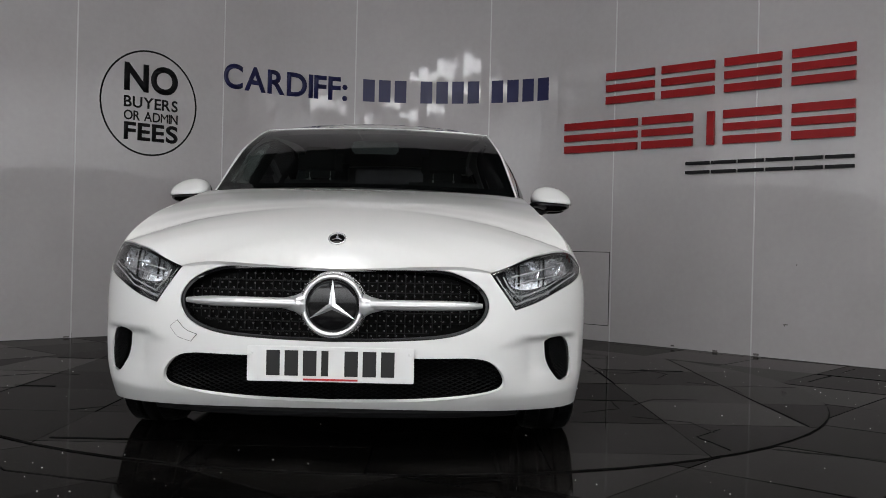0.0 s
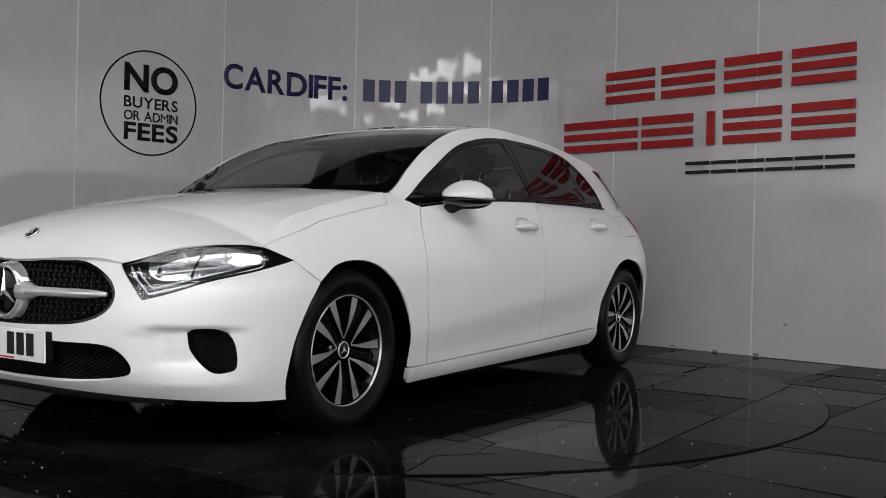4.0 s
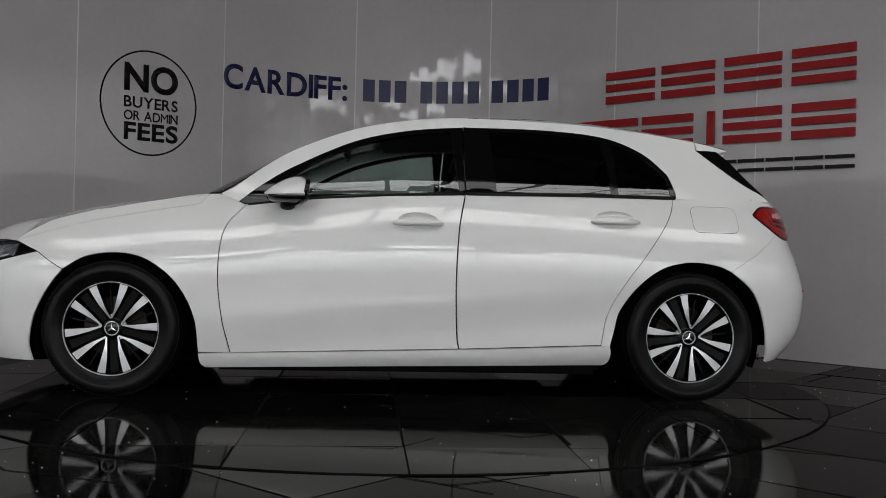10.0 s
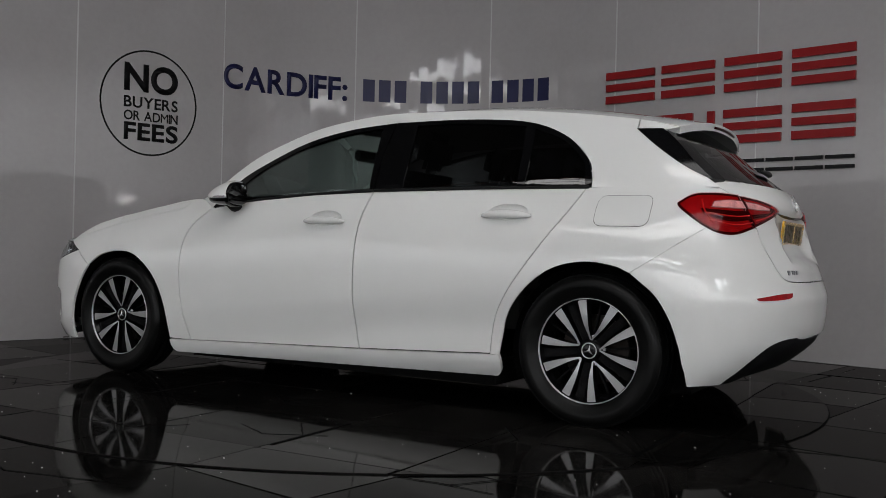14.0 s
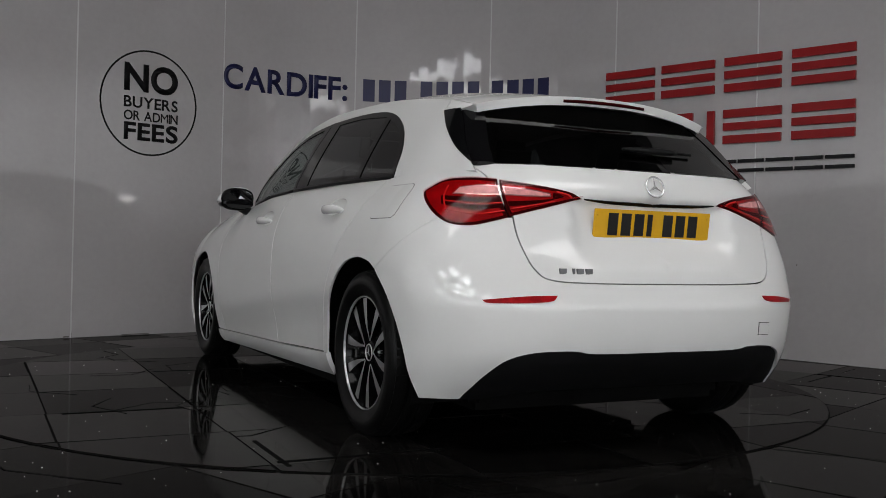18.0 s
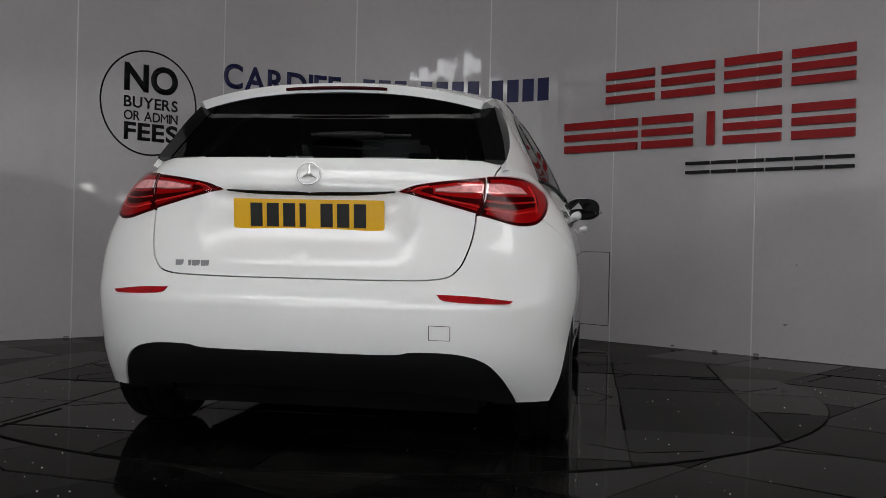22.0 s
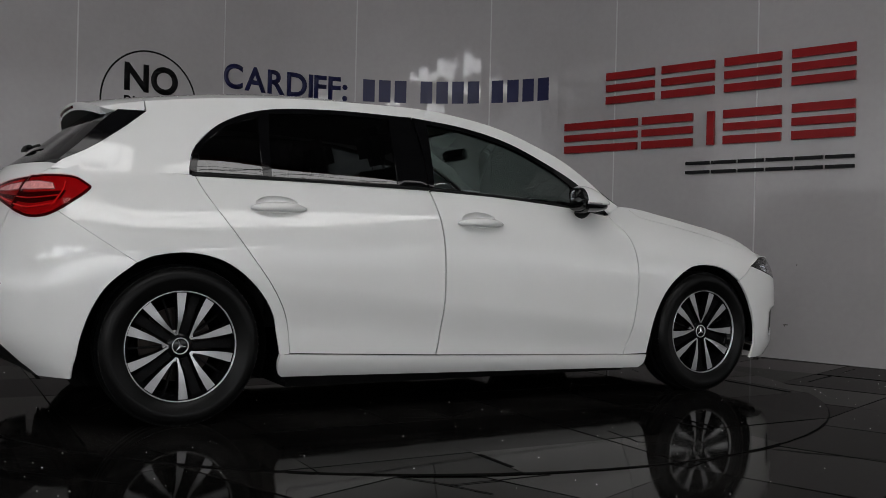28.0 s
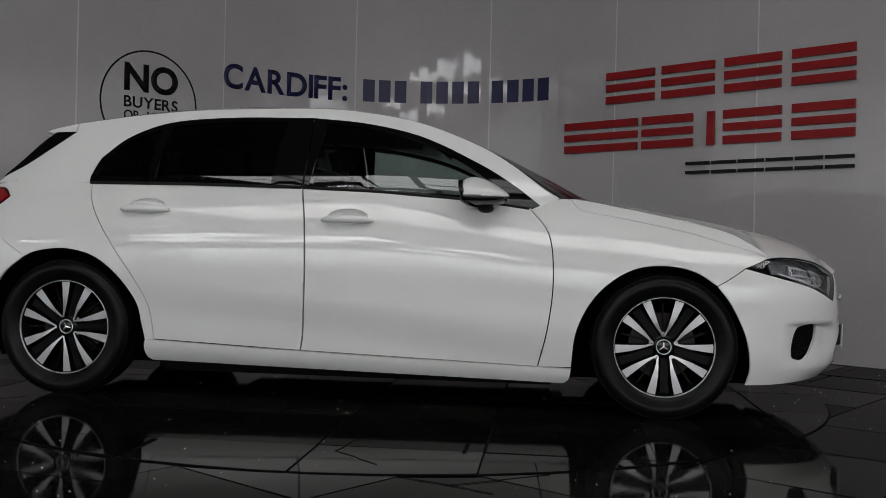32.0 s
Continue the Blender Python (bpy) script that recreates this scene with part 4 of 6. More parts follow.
HANDLE_F, HANDLE_R = (-0.035, 0.843), (-0.983, 0.874)
doors = []
for side in (False, True):
    doors.append((panel("front_door", front_door, body, M_PAINT, car, mirror=side, gap=0.0034, flange=0.02, step=0.022, holes=[cup_line(*HANDLE_F)]), side))
    doors.append((panel("rear_door", rear_door, body, M_PAINT, car, mirror=side, gap=0.0034, flange=0.02, step=0.022, holes=[cup_line(*HANDLE_R)]), side))

# greenhouse: the white frame round the side windows, roof, screens
DLO_UP = [(-1.318, 1.02), (-1.285, 1.114), (-1.165, 1.222), (-0.967, 1.298), (-0.655, 1.325), (-0.262, 1.324), (0.003, 1.297), (0.271, 1.233), (0.542, 1.106), (0.70, 1.010), (0.845, 0.902)]
DLO_LOW = BELT[::-1]
FRAME_UP = [(0.90, 0.960), (0.83, 1.000), (0.70, 1.098), (0.54, 1.193), (0.27, 1.300), (0.0, 1.354), (-0.27, 1.376), (-0.8, 1.366), (-1.1, 1.342), (-1.30, 1.319), (-1.464, 1.2945)]
FRAME_BACK = [(-1.464, 1.2945), (-1.463, 1.272), (-1.462, 1.250)]
FIN_EDGE = [(-1.462, 1.250), (-1.56, 1.170), (-1.68, 1.085), (-1.785, 1.030)]
frame_side = loop(FRAME_UP, FRAME_BACK[:2], FRAME_BACK[1:], FIN_EDGE, [(-1.785, 1.030), at_x(-1.72, 0.995)], [(-1.72, 0.995), (-1.5, 0.994), (-1.318, 0.992)], [(-1.318, 0.992), DLO_UP[0]], DLO_UP, [DLO_UP[-1], (0.88, 0.93), FRAME_UP[0]])
window_band = loop(DLO_UP, [DLO_UP[-1], DLO_LOW[-1]], DLO_LOW[::-1], [DLO_LOW[0], DLO_UP[0]])


def arc_of(keys):
    """x, y, z as smooth functions of one run from 0 to 1 through the given points."""
    n = len(keys) - 1
    f = [glide([(i / n, k[c]) for i, k in enumerate(keys)]) for c in range(3)]
    return lambda s: Vector((f[0](s), f[1](s), f[2](s)))


def skin(edge, mid, power=2.0):
    """A sheet across the car between its middle line and its edge line: (s along, w across)."""
    def at(s, w):
        e, m = edge(s), mid(s)
        k = abs(w) ** power
        return Vector((m.x + (e.x - m.x) * k, e.y * w, m.z + (e.z - m.z) * k))
    return at


def on_frame(x, z):
    return tuple(upper(x, z))


screen = skin(arc_of([on_frame(*k) for k in ((0.905, 0.963), (0.70, 1.100), (0.54, 1.195), (0.27, 1.301), (0.12, 1.335))]),
              arc_of([(1.055, 0, 0.985), (0.84, 0, 1.092), (0.63, 0, 1.192), (0.42, 0, 1.276), (0.16, 0, 1.353)]))
roof = skin(arc_of([on_frame(*k) for k in ((0.12, 1.335), (-0.27, 1.377), (-0.72, 1.369), (-1.1, 1.343), (-1.30, 1.3195), (-1.464, 1.295))]),
            arc_of([(0.16, 0, 1.353), (-0.2, 0, 1.418), (-0.65, 0, 1.433), (-1.05, 0, 1.412), (-1.26, 0, 1.386), (-1.448, 0, 1.3572)]), 2.4)
rear_screen = skin(arc_of([on_frame(-1.57, 1.250), on_frame(-1.637, 1.190), on_frame(-1.715, 1.105), on_frame(-1.797, 1.026)]),
                   arc_of([(-1.60, 0, 1.292), (-1.72, 0, 1.200), (-1.83, 0, 1.110), (-1.945, 0, 1.022)]), 2.6)
panel("roof", loop([(0.0, 0.0), (0.0, 1.0)], [(0.0, 1.0), (1.0, 1.0)], [(1.0, 1.0), (1.0, 0.0)], [(1.0, 0.0), (0.0, 0.0)]), roof, M_PAINT, car, gap=0.0, weld=True, step=0.035, flange=0.012)
sq = loop([(0.0, 0.0), (0.0, 0.985)], [(0.0, 0.985), (1.0, 0.985)], [(1.0, 0.985), (1.0, 0.0)], [(1.0, 0.0), (0.0, 0.0)])
panel("windscreen", sq, screen, M_GLASS_SCREEN, car, gap=0.0, weld=True, step=0.08, flange=0, off=-0.002, label="clear windscreen with a black printed border")
border = loop([(0.0, 0.0), (0.0, 0.99)], [(0.0, 0.99), (1.0, 0.99)], [(1.0, 0.99), (1.0, 0.0)], [(1.0, 0.0), (0.95, 0.0)],
              [(0.95, 0.0), (0.95, 0.6), (0.93, 0.90), (0.88, 0.935)], [(0.88, 0.935), (0.12, 0.935)], [(0.12, 0.935), (0.07, 0.90), (0.05, 0.6), (0.045, 0.0)], [(0.045, 0.0), (0.0, 0.0)])
panel("windscreen_border", border, screen, M_TRIM, car, gap=0.0, weld=True, step=0.06, flange=0, off=-0.006)
glass_r = loop([(0.0, 0.0), (0.0, 0.86)], [(0.0, 0.86), (1.0, 0.90)], [(1.0, 0.90), (1.0, 0.0)], [(1.0, 0.0), (0.0, 0.0)])
panel("rear_window", glass_r, rear_screen, M_GLASS_REAR, car, gap=0.0, weld=True, step=0.08, flange=0, label="dark tinted rear window")
fin = loop([(0.08, 0.855), (0.08, 0.995)], [(0.08, 0.995), (1.0, 1.0)], [(1.0, 1.0), (1.0, 0.895)], [(1.0, 0.895), (0.08, 0.855)])
for side in (False, True):
    panel("frame_side", frame_side, upper, M_PAINT, car, mirror=side, rounded=True, gap=0.0, flange=0.02, step=0.035)
    panel("rear_fin", fin, rear_screen, M_TRIM, car, mirror=side, gap=0.0, off=0.003, step=0.06, flange=0.02, more=[(loop(FIN_EDGE, [(-1.785, 1.030), (-1.80, 1.026)], [(-1.80, 1.026), (-1.715, 1.106), (-1.637, 1.192), (-1.572, 1.248)], [(-1.572, 1.248), FIN_EDGE[0]]), upper)], label="gloss black fin beside the rear window")

# side windows in their black surrounds, on the doors
FRONT_GLASS = loop([(-0.235, 0.992), (-0.215, 1.15), (-0.195, 1.296)], [(-0.195, 1.296), (0.003, 1.272), (0.26, 1.208), (0.47, 1.112), (0.60, 1.020), (0.655, 0.955)], [(0.655, 0.955), (0.3, 0.967), (-0.235, 0.992)])
REAR_GLASS = loop([(-0.985, 1.000), (-0.975, 1.15), (-0.955, 1.278)], [(-0.955, 1.278), (-0.655, 1.302), (-0.39, 1.303)], [(-0.39, 1.303), (-0.405, 1.15), (-0.415, 0.998)], [(-0.415, 0.998), (-0.985, 1.000)])
QUARTER_GLASS = loop([(-1.290, 1.003), (-1.262, 1.105), (-1.150, 1.205), (-1.005, 1.263)], [(-1.005, 1.263), (-1.018, 1.13), (-1.020, 1.003)], [(-1.020, 1.003), (-1.290, 1.003)])
for door, side in doors:
    front = door.name.startswith("front")
    if front:
        edge = loop([(-0.262, 0.982), (-0.255, 1.15), (-0.262, 1.324)], DLO_UP[5:], [DLO_UP[-1], (0.800, 0.902)], BELT[:4], [BELT[3], (-0.262, 0.982)])
        panel("window_surround", edge, upper, M_SURROUND, door, mirror=side, gap=0.001, off=0.004, flange=0.015, holes=[FRONT_GLASS])
        panel("side_window", FRONT_GLASS, upper, M_GLASS_FRONT, door, mirror=side, gap=-0.004, flange=0, off=0.001, label="lightly tinted front side window")
        hx, hz = HANDLE_F
    else:
        edge = loop([(-0.268, 0.982), (-0.261, 1.15), (-0.268, 1.324)], DLO_UP[5:0:-1], [DLO_UP[1], DLO_UP[0]], [DLO_UP[0], (-1.318, 0.993)], [(-1.318, 0.993), (-0.8, 0.989), (-0.268, 0.982)])
        panel("window_surround", edge, upper, M_SURROUND, door, mirror=side, gap=0.001, off=0.004, flange=0.015, holes=[REAR_GLASS, QUARTER_GLASS])
        panel("side_window", REAR_GLASS, upper, M_GLASS_REAR, door, mirror=side, gap=-0.004, flange=0, off=0.001, label="dark privacy glass rear side window")
        panel("quarter_window", QUARTER_GLASS, upper, M_GLASS_REAR, door, mirror=side, gap=-0.004, flange=0, off=0.001, label="dark privacy glass quarter window")
        hx, hz = HANDLE_R
    sg = -1 if side else 1
    # bright strip under the windows
    x0, x1 = (-0.258, 0.79) if front else (-1.31, -0.268)
    bm = tube(bmesh.new(), [(x, sg * (upper(x, Z_TOP(x)).y + 0.010), np.interp(x, [b[0] for b in BELT[::-1]], [b[1] for b in BELT[::-1]]) + 0.003) for x in np.linspace(x0, x1, 14)], 0.006, 8, 1.2)
    bit("belt_strip", bm, M_PLASTIC, door, smooth=True)
    # handle in its dished cup
    bm = bmesh.new()
    rows = []
    for x, z in cup_line(hx, hz):
        q = [(hx + (x - hx) * k, hz + 0.008 + (z - hz - 0.008) * k, d) for k, d in ((1.012, 0.0004), (0.94, 0.006), (0.80, 0.016), (0.55, 0.025), (0.25, 0.029), (0.0, 0.030))]
        rows.append([bm.verts.new((u, sg * (half_width(u, w) - d), w)) for u, w, d in q])
    for ra, rb in zip(rows, rows[1:] + rows[:1]):
        for k in range(5):
            bm.faces.new((ra[k], ra[k + 1], rb[k + 1], rb[k]) if sg < 0 else (ra[k], rb[k], rb[k + 1], ra[k + 1]))
    bmesh.ops.remove_doubles(bm, verts=bm.verts, dist=1e-5)
    bit("handle_cup", bm, M_PAINT, door, smooth=True)
    bm = tube(bmesh.new(), [(hx + 0.118 * t, sg * (half_width(hx, hz) + 0.012 + 0.026 * (1 - t * t)), hz - 0.002 - 0.006 * t * t) for t in np.linspace(-1, 1, 15)],
              [0.004 + 0.0105 * (1 - abs(t) ** 3) for t in np.linspace(-1, 1, 15)], 12, 1.35)
    handle = bit("handle", bm, M_PAINT, door, "white painted pull handle", smooth=True)
    bm = tube(bmesh.new(), [(hx + 0.10 * t, sg * (half_width(hx, hz) + 0.036 - 0.024 * t * t), hz - 0.016) for t in np.linspace(-1, 1, 9)], 0.003, 8)
    bit("handle_insert", bm, M_SATIN, handle, smooth=True)
    if front:
        # door mirror
        bm = ellipsoid(bmesh.new(), (0.560, sg * 0.885, 0.972), (0.118, 0.100, 0.068), 2.1, 40)
        for v in bm.verts:
            y, up = abs(v.co.y), v.co.z > 0.955
            v.co.x = max(v.co.x, 0.502 - 0.25 * (v.co.z - 0.972))
            if not up:
                v.co.z = 0.955 + (v.co.z - 0.955) * 0.1
            v.co.x += 0.25 * (0.887 - y)
            v.co.z -= 0.16 * (y - 0.885) * (1 if up else 0.25)
            if up:
                v.co.z -= 0.62 * (v.co.z - 0.945) * min(1.0, max(0.0, (v.co.x - 0.515) / 0.165)) ** 1.4
        mirror_ob = bit("door_mirror", bm, M_PAINT, door, "white mirror housing on a black foot", smooth=True)
        bm = ellipsoid(bmesh.new(), (0.556, sg * 0.878, 0.942), (0.110, 0.100, 0.030), 2.3, 40)
        for v in bm.verts:
            v.co.x = max(v.co.x, 0.49) + 0.25 * (0.887 - abs(v.co.y))
        bit("mirror_base", bm, M_TRIM, mirror_ob, smooth=True)
        bm = tube(bmesh.new(), [(0.53 + 0.13 * math.sin(a), sg * (0.888 + 0.100 * math.cos(a) - 0.02 * math.sin(a)), 0.951) for a in np.linspace(-0.3, 1.3, 12)], 0.0045, 6)
        bit("indicator", bm, M_CLEAR_LAMP, mirror_ob, "slim clear indicator strip", smooth=True)
        bm = tube(bmesh.new(), [(0.565, sg * 0.855, 0.932), (0.575, sg * 0.81, 0.906), (0.585, sg * 0.775, 0.897), (0.59, sg * 0.75, 0.895)], [0.040, 0.036, 0.030, 0.032], 12, 0.7)
        bit("mirror_foot", bm, M_PLASTIC, mirror_ob, smooth=True)
        bm = bmesh.new()
        rim_line = [(0.882 + 0.096 * math.copysign(abs(math.cos(a)) ** 0.75, math.cos(a)), 0.966 + 0.062 * math.copysign(abs(math.sin(a)) ** 0.75, math.sin(a))) for a in np.linspace(0, 2 * math.pi, 40, endpoint=False)]
        bezel = bmesh.new()
        rows = [[bezel.verts.new((0.25 * (0.887 - y) - 0.25 * (z - 0.966) + x, sg * (0.882 + (y - 0.882) * k), 0.966 + (z - 0.966) * k)) for x, k in ((0.515, 0.995), (0.498, 0.985), (0.494, 0.94), (0.499, 0.89), (0.500, 0.0))] for y, z in rim_line]
        for a, b in zip(rows, rows[1:] + rows[:1]):
            for k in range(4):
                bezel.faces.new((a[k], a[k + 1], b[k + 1], b[k]))
        bmesh.ops.remove_doubles(bezel, verts=bezel.verts, dist=1e-5)
        bmesh.ops.recalc_face_normals(bezel, faces=bezel.faces)
        bit("mirror_bezel", bezel, M_TRIM, mirror_ob, "gloss black mirror surround", smooth=True)
        ring = [bm.verts.new((0.4975 + 0.25 * (0.887 - abs(y)) - 0.25 * (z - 0.966), sg * y, z)) for y, z in [(0.882 + 0.084 * math.copysign(abs(math.cos(a)) ** 0.7, math.cos(a)), 0.972 + 0.046 * math.copysign(abs(math.sin(a)) ** 0.7, math.sin(a))) for a in np.linspace(0, 2 * math.pi, 32, endpoint=False)]]
        bm.faces.new(ring)
        bit("mirror_glass", bm, M_MIRROR, mirror_ob)

# dark shell behind the gaps, floor pan, wheel housings
lining = loop([(FRONT_MID, 0.25), (FRONT_MID, 0.64)], [(FRONT_MID, 0.64), nose_y(0.49, 0.63), nose_y(0.58, 0.52), at_x(1.85, 0.615), at_x(1.69, 0.65), (1.62, 0.70), (1.5, 0.78), (1.0, 0.88)],
              [(1.0, 0.88), (0.8, 0.88), (-0.25, 0.955), (-1.3, 0.965), (-1.5, 0.965), tail_y(0.6, 0.99), (REAR_MID, 1.0)], [(REAR_MID, 1.0), (REAR_MID, 0.30)],
              [(REAR_MID, 0.30), tail_y(0.65, 0.28), at_x(-1.80, 0.26)], [at_x(-1.80, 0.26), at_x(-1.775, 0.38), (-1.67, 0.57), (-1.52, 0.69), (-1.36, 0.715), (-1.2, 0.69), (-1.05, 0.56), (-0.93, 0.32)],
              [(-0.93, 0.32), (0.0, 0.29), (0.93, 0.27)], [(0.93, 0.27), (0.965, 0.42), (1.05, 0.57), (1.18, 0.66), (1.31, 0.69), (1.47, 0.66), (1.57, 0.59)], [(1.57, 0.59), at_x(1.70, 0.42), at_x(1.74, 0.24)], [at_x(1.74, 0.24), nose_y(0.6, 0.235), (FRONT_MID, 0.235)])
panel("inner_shell", lining, body, M_DARK, car, gap=0.0, weld=True, off=-0.045, step=0.06, flange=0)
bm = boxed((-1.74, -0.58, 0.135), (1.95, 0.58, 0.26), 0.03)
box(bm, (-0.93, -0.79, 0.125), (0.90, 0.79, 0.26), 0.02)
bit("floor_pan", bm, M_DARK, car)
bm = boxed((-1.90, -0.60, 0.26), (-1.0, 0.60, 0.72), 0.04)
bit("boot_tub", bm, M_DARK, car)
bm = boxed((0.95, -0.60, 0.26), (2.10, 0.60, 0.60), 0.04)
bit("engine_bay", bm, M_DARK, car)
for x in (1.3645, -1.3645):
    for sg in (1, -1):
        bm = bmesh.new()
        rows = []
        for i in range(25):
            a = math.pi * (-0.12 + 1.24 * i / 24)
            rows.append([bm.verts.new((x + 0.358 * math.cos(a), sg * y, 0.305 + 0.368 * math.sin(a))) for y in (0.60, 0.80)])
        for a, b in zip(rows, rows[1:]):
            bm.faces.new((a[0], b[0], b[1], a[1]))
        bm.faces.new([r[0] for r in rows])
        bit("wheel_housing", bm, M_DARK, car)

# ---------------------------------------------------------------- car: wheels
def spoke_bm(sign, lift):
    """One blade of a wheel pair, from the hub ring to the rim; outer face towards +y."""
    bm = bmesh.new()
    rows = []
    for r, a, w in ((0.046, 2.5, 0.0045), (0.058, 8.0, 0.005), (0.078, 14.0, 0.0065), (0.105, 17.5, 0.0105), (0.140, 19.0, 0.0155), (0.175, 19.6, 0.0195), (0.2105, 19.8, 0.0230)):
        t = radians(90 - sign * a)
        d, n = Vector((math.cos(t), 0, math.sin(t))), Vector((-math.sin(t), 0, math.cos(t)))
        y = lift + 0.004 - 0.012 * max(0, 1 - r / 0.12)
        rows.append([bm.verts.new(d * r + n * k * w * (0.82 if i > 1 else 1) + Vector((0, yy, 0))) for i, (k, yy) in enumerate(((-1.12, y - 0.035), (1.12, y - 0.035), (1, y), (-1, y)))])
    for a, b in zip(rows, rows[1:]):
        for k in range(4):
            f = bm.faces.new((a[k], a[(k + 1) % 4], b[(k + 1) % 4], b[k]))
            f.material_index = 1 if k == 2 else 0
    bm.faces.new(rows[0][::-1]), bm.faces.new(rows[-1])
    bmesh.ops.recalc_face_normals(bm, faces=bm.faces)
    return bm


def mesh_of(name, bm, *materials, smooth=False):
    me = bpy.data.meshes.new(name)
    bm.to_mesh(me)
    bm.free()
    for m in materials:
        me.materials.append(m)
    if smooth:
        for p in me.polygons:
            p.use_smooth = True
    return me


def star_bm(radius, width, y):
    """A three-pointed badge shape in the xz plane, raised towards +y."""
    bm = bmesh.new()
    top = bm.verts.new((0, y + radius * 0.10, 0))
    pts = []
    for k in range(6):
        a = radians(90 + 60 * k)
        r = radius if k % 2 == 0 else width
        pts.append(bm.verts.new((r * math.cos(a), y, r * math.sin(a))))
    for a, b in zip(pts, pts[1:] + pts[:1]):
        bm.faces.new((top, a, b))
    bmesh.ops.recalc_face_normals(bm, faces=bm.faces)
    return bm


def torus_bm(R, r, y, seg=48, sides=10):
    return turned([(R + r * math.cos(2 * math.pi * k / sides), y + r * math.sin(2 * math.pi * k / sides)) for k in range(sides + 1)], seg)


TYRE = [(0.216, -0.085), (0.232, -0.098), (0.262, -0.104), (0.288, -0.100), (0.304, -0.090), (0.312, -0.072), (0.3155, -0.04), (0.3155, -0.032), (0.309, -0.030), (0.309, -0.024),
        (0.316, -0.022), (0.316, 0.022), (0.309, 0.024), (0.309, 0.030), (0.3155, 0.032), (0.3155, 0.04), (0.312, 0.072), (0.304, 0.090), (0.288, 0.100), (0.285, 0.1015), (0.262, 0.104), (0.259, 0.1025), (0.232, 0.098), (0.216, 0.085)]
me_tyre = mesh_of("tyre", turned(TYRE, 72), M_TYRE, smooth=True)
bm = bmesh.new()
for k in range(64):
    turn = Matrix.Rotation(2 * math.pi * k / 64, 4, "Y")
    for y0, y1 in ((0.044, 0.084), (-0.084, -0.044)):
        blk = bmesh.ops.create_cube(bm, size=1)["verts"]
        for v in blk:
            y = y0 + (v.co.y + 0.5) * (y1 - y0)
            r = (0.3163 if abs(y) < 0.06 else 0.3095) if v.co.z > 0 else 0.300
            v.co = turn @ Vector((v.co.x * 0.0225, y, r))
me_tread = mesh_of("tread", bm, M_TYRE)
me_rim = mesh_of("wheel", turned([(0.2165, 0.086), (0.2155, 0.0895), (0.2130, 0.0890), (0.2118, 0.081)], 72), M_LIP, smooth=True)
me_barrel = mesh_of("barrel", turned([(0.2122, 0.081), (0.2040, 0.066), (0.189, 0.04), (0.184, -0.07), (0.03, -0.075)], 48), M_RIM_BLACK, smooth=True)
me_spoke = [mesh_of("spoke", spoke_bm(s, 0.070), M_RIM_BLACK, M_ALLOY) for s in (1, -1)]
bm = bmesh.new()
r0, w0, r1, w1 = 0.03, 0.012, 0.20, 0.024
lo = [bm.verts.new(q) for q in ((-w0, 0.03, r0), (w0, 0.03, r0), (w1, 0.04, r1), (-w1, 0.04, r1))]
hi = [bm.verts.new(q) for q in ((-w0, 0.056, r0), (w0, 0.056, r0), (w1 * 0.8, 0.060, r1), (-w1 * 0.8, 0.060, r1))]
bm.faces.new(lo[::-1]), bm.faces.new(hi)
for k in range(4):
    bm.faces.new((lo[k], lo[(k + 1) % 4], hi[(k + 1) % 4], hi[k]))
me_web = mesh_of("web", bm, M_RIM_BLACK)
me_web_side = mesh_of("pocket_rib", boxed((-0.004, 0.020, 0.05), (0.004, 0.045, 0.198), 0.002), M_RIM_BLACK)
me_hub = mesh_of("hub", turned([(0.0, 0.060), (0.030, 0.060), (0.052, 0.056), (0.058, 0.045), (0.058, 0.0)], 40), M_RIM_BLACK, smooth=True)
me_cap = mesh_of("cap", turned([(0.0, 0.067), (0.026, 0.066), (0.0335, 0.063), (0.0345, 0.056)], 40), M_TRIM, smooth=True)
me_cap_ring = mesh_of("cap_ring", torus_bm(0.031, 0.0025, 0.0655), M_SATIN, smooth=True)
me_cap_star = mesh_of("cap_badge", star_bm(0.0265, 0.005, 0.068), M_CHROME)
me_disc = mesh_of("brake_disc", turned([(0.05, -0.01), (0.145, -0.01), (0.145, -0.03), (0.05, -0.03)], 48), M_DISC, smooth=False)
me_bolt = mesh_of("bolt", turned([(0.0, 0.052), (0.007, 0.052), (0.009, 0.049), (0.009, 0.035)], 12), M_SATIN)


def wheel(x, sg, spin):
    """One alloy wheel with its tyre, at the end of an axle."""
    w = new("wheel", me_rim)
    w.parent = car
    w.matrix_basis = Matrix.Translation((x + OX, sg * 0.765 + OY, 0.3155)) @ pose(0, 0, 0, 0, 0, 0 if sg > 0 else 180) @ pose(0, 0, 0, 0, spin, 0)
    tagged(w, "five twin-spoke alloy wheel, machined silver and gloss black")

    def put(me, m=Matrix.Identity(4)):
        ob = new(me.name, me)
        ob.parent = w
        ob.matrix_basis = m
        return ob
    put(me_tyre), tagged(put(me_tread), kind="stuff"), put(me_barrel), put(me_hub), put(me_cap), put(me_cap_ring), put(me_cap_star), put(me_disc)
    for k in range(5):
        turn = pose(0, 0, 0, 0, 72 * k, 0)
        for me in me_spoke:
            put(me, turn)
        put(me_web, turn @ pose(0, 0, 0, 0, 36, 0)), put(me_web_side, turn @ pose(0, 0, 0, 0, 0, 0))
        put(me_bolt, turn @ Matrix.Translation((0.0, 0, 0.056)) @ pose(0, 0, 0, 0, 0, 0))
    return w


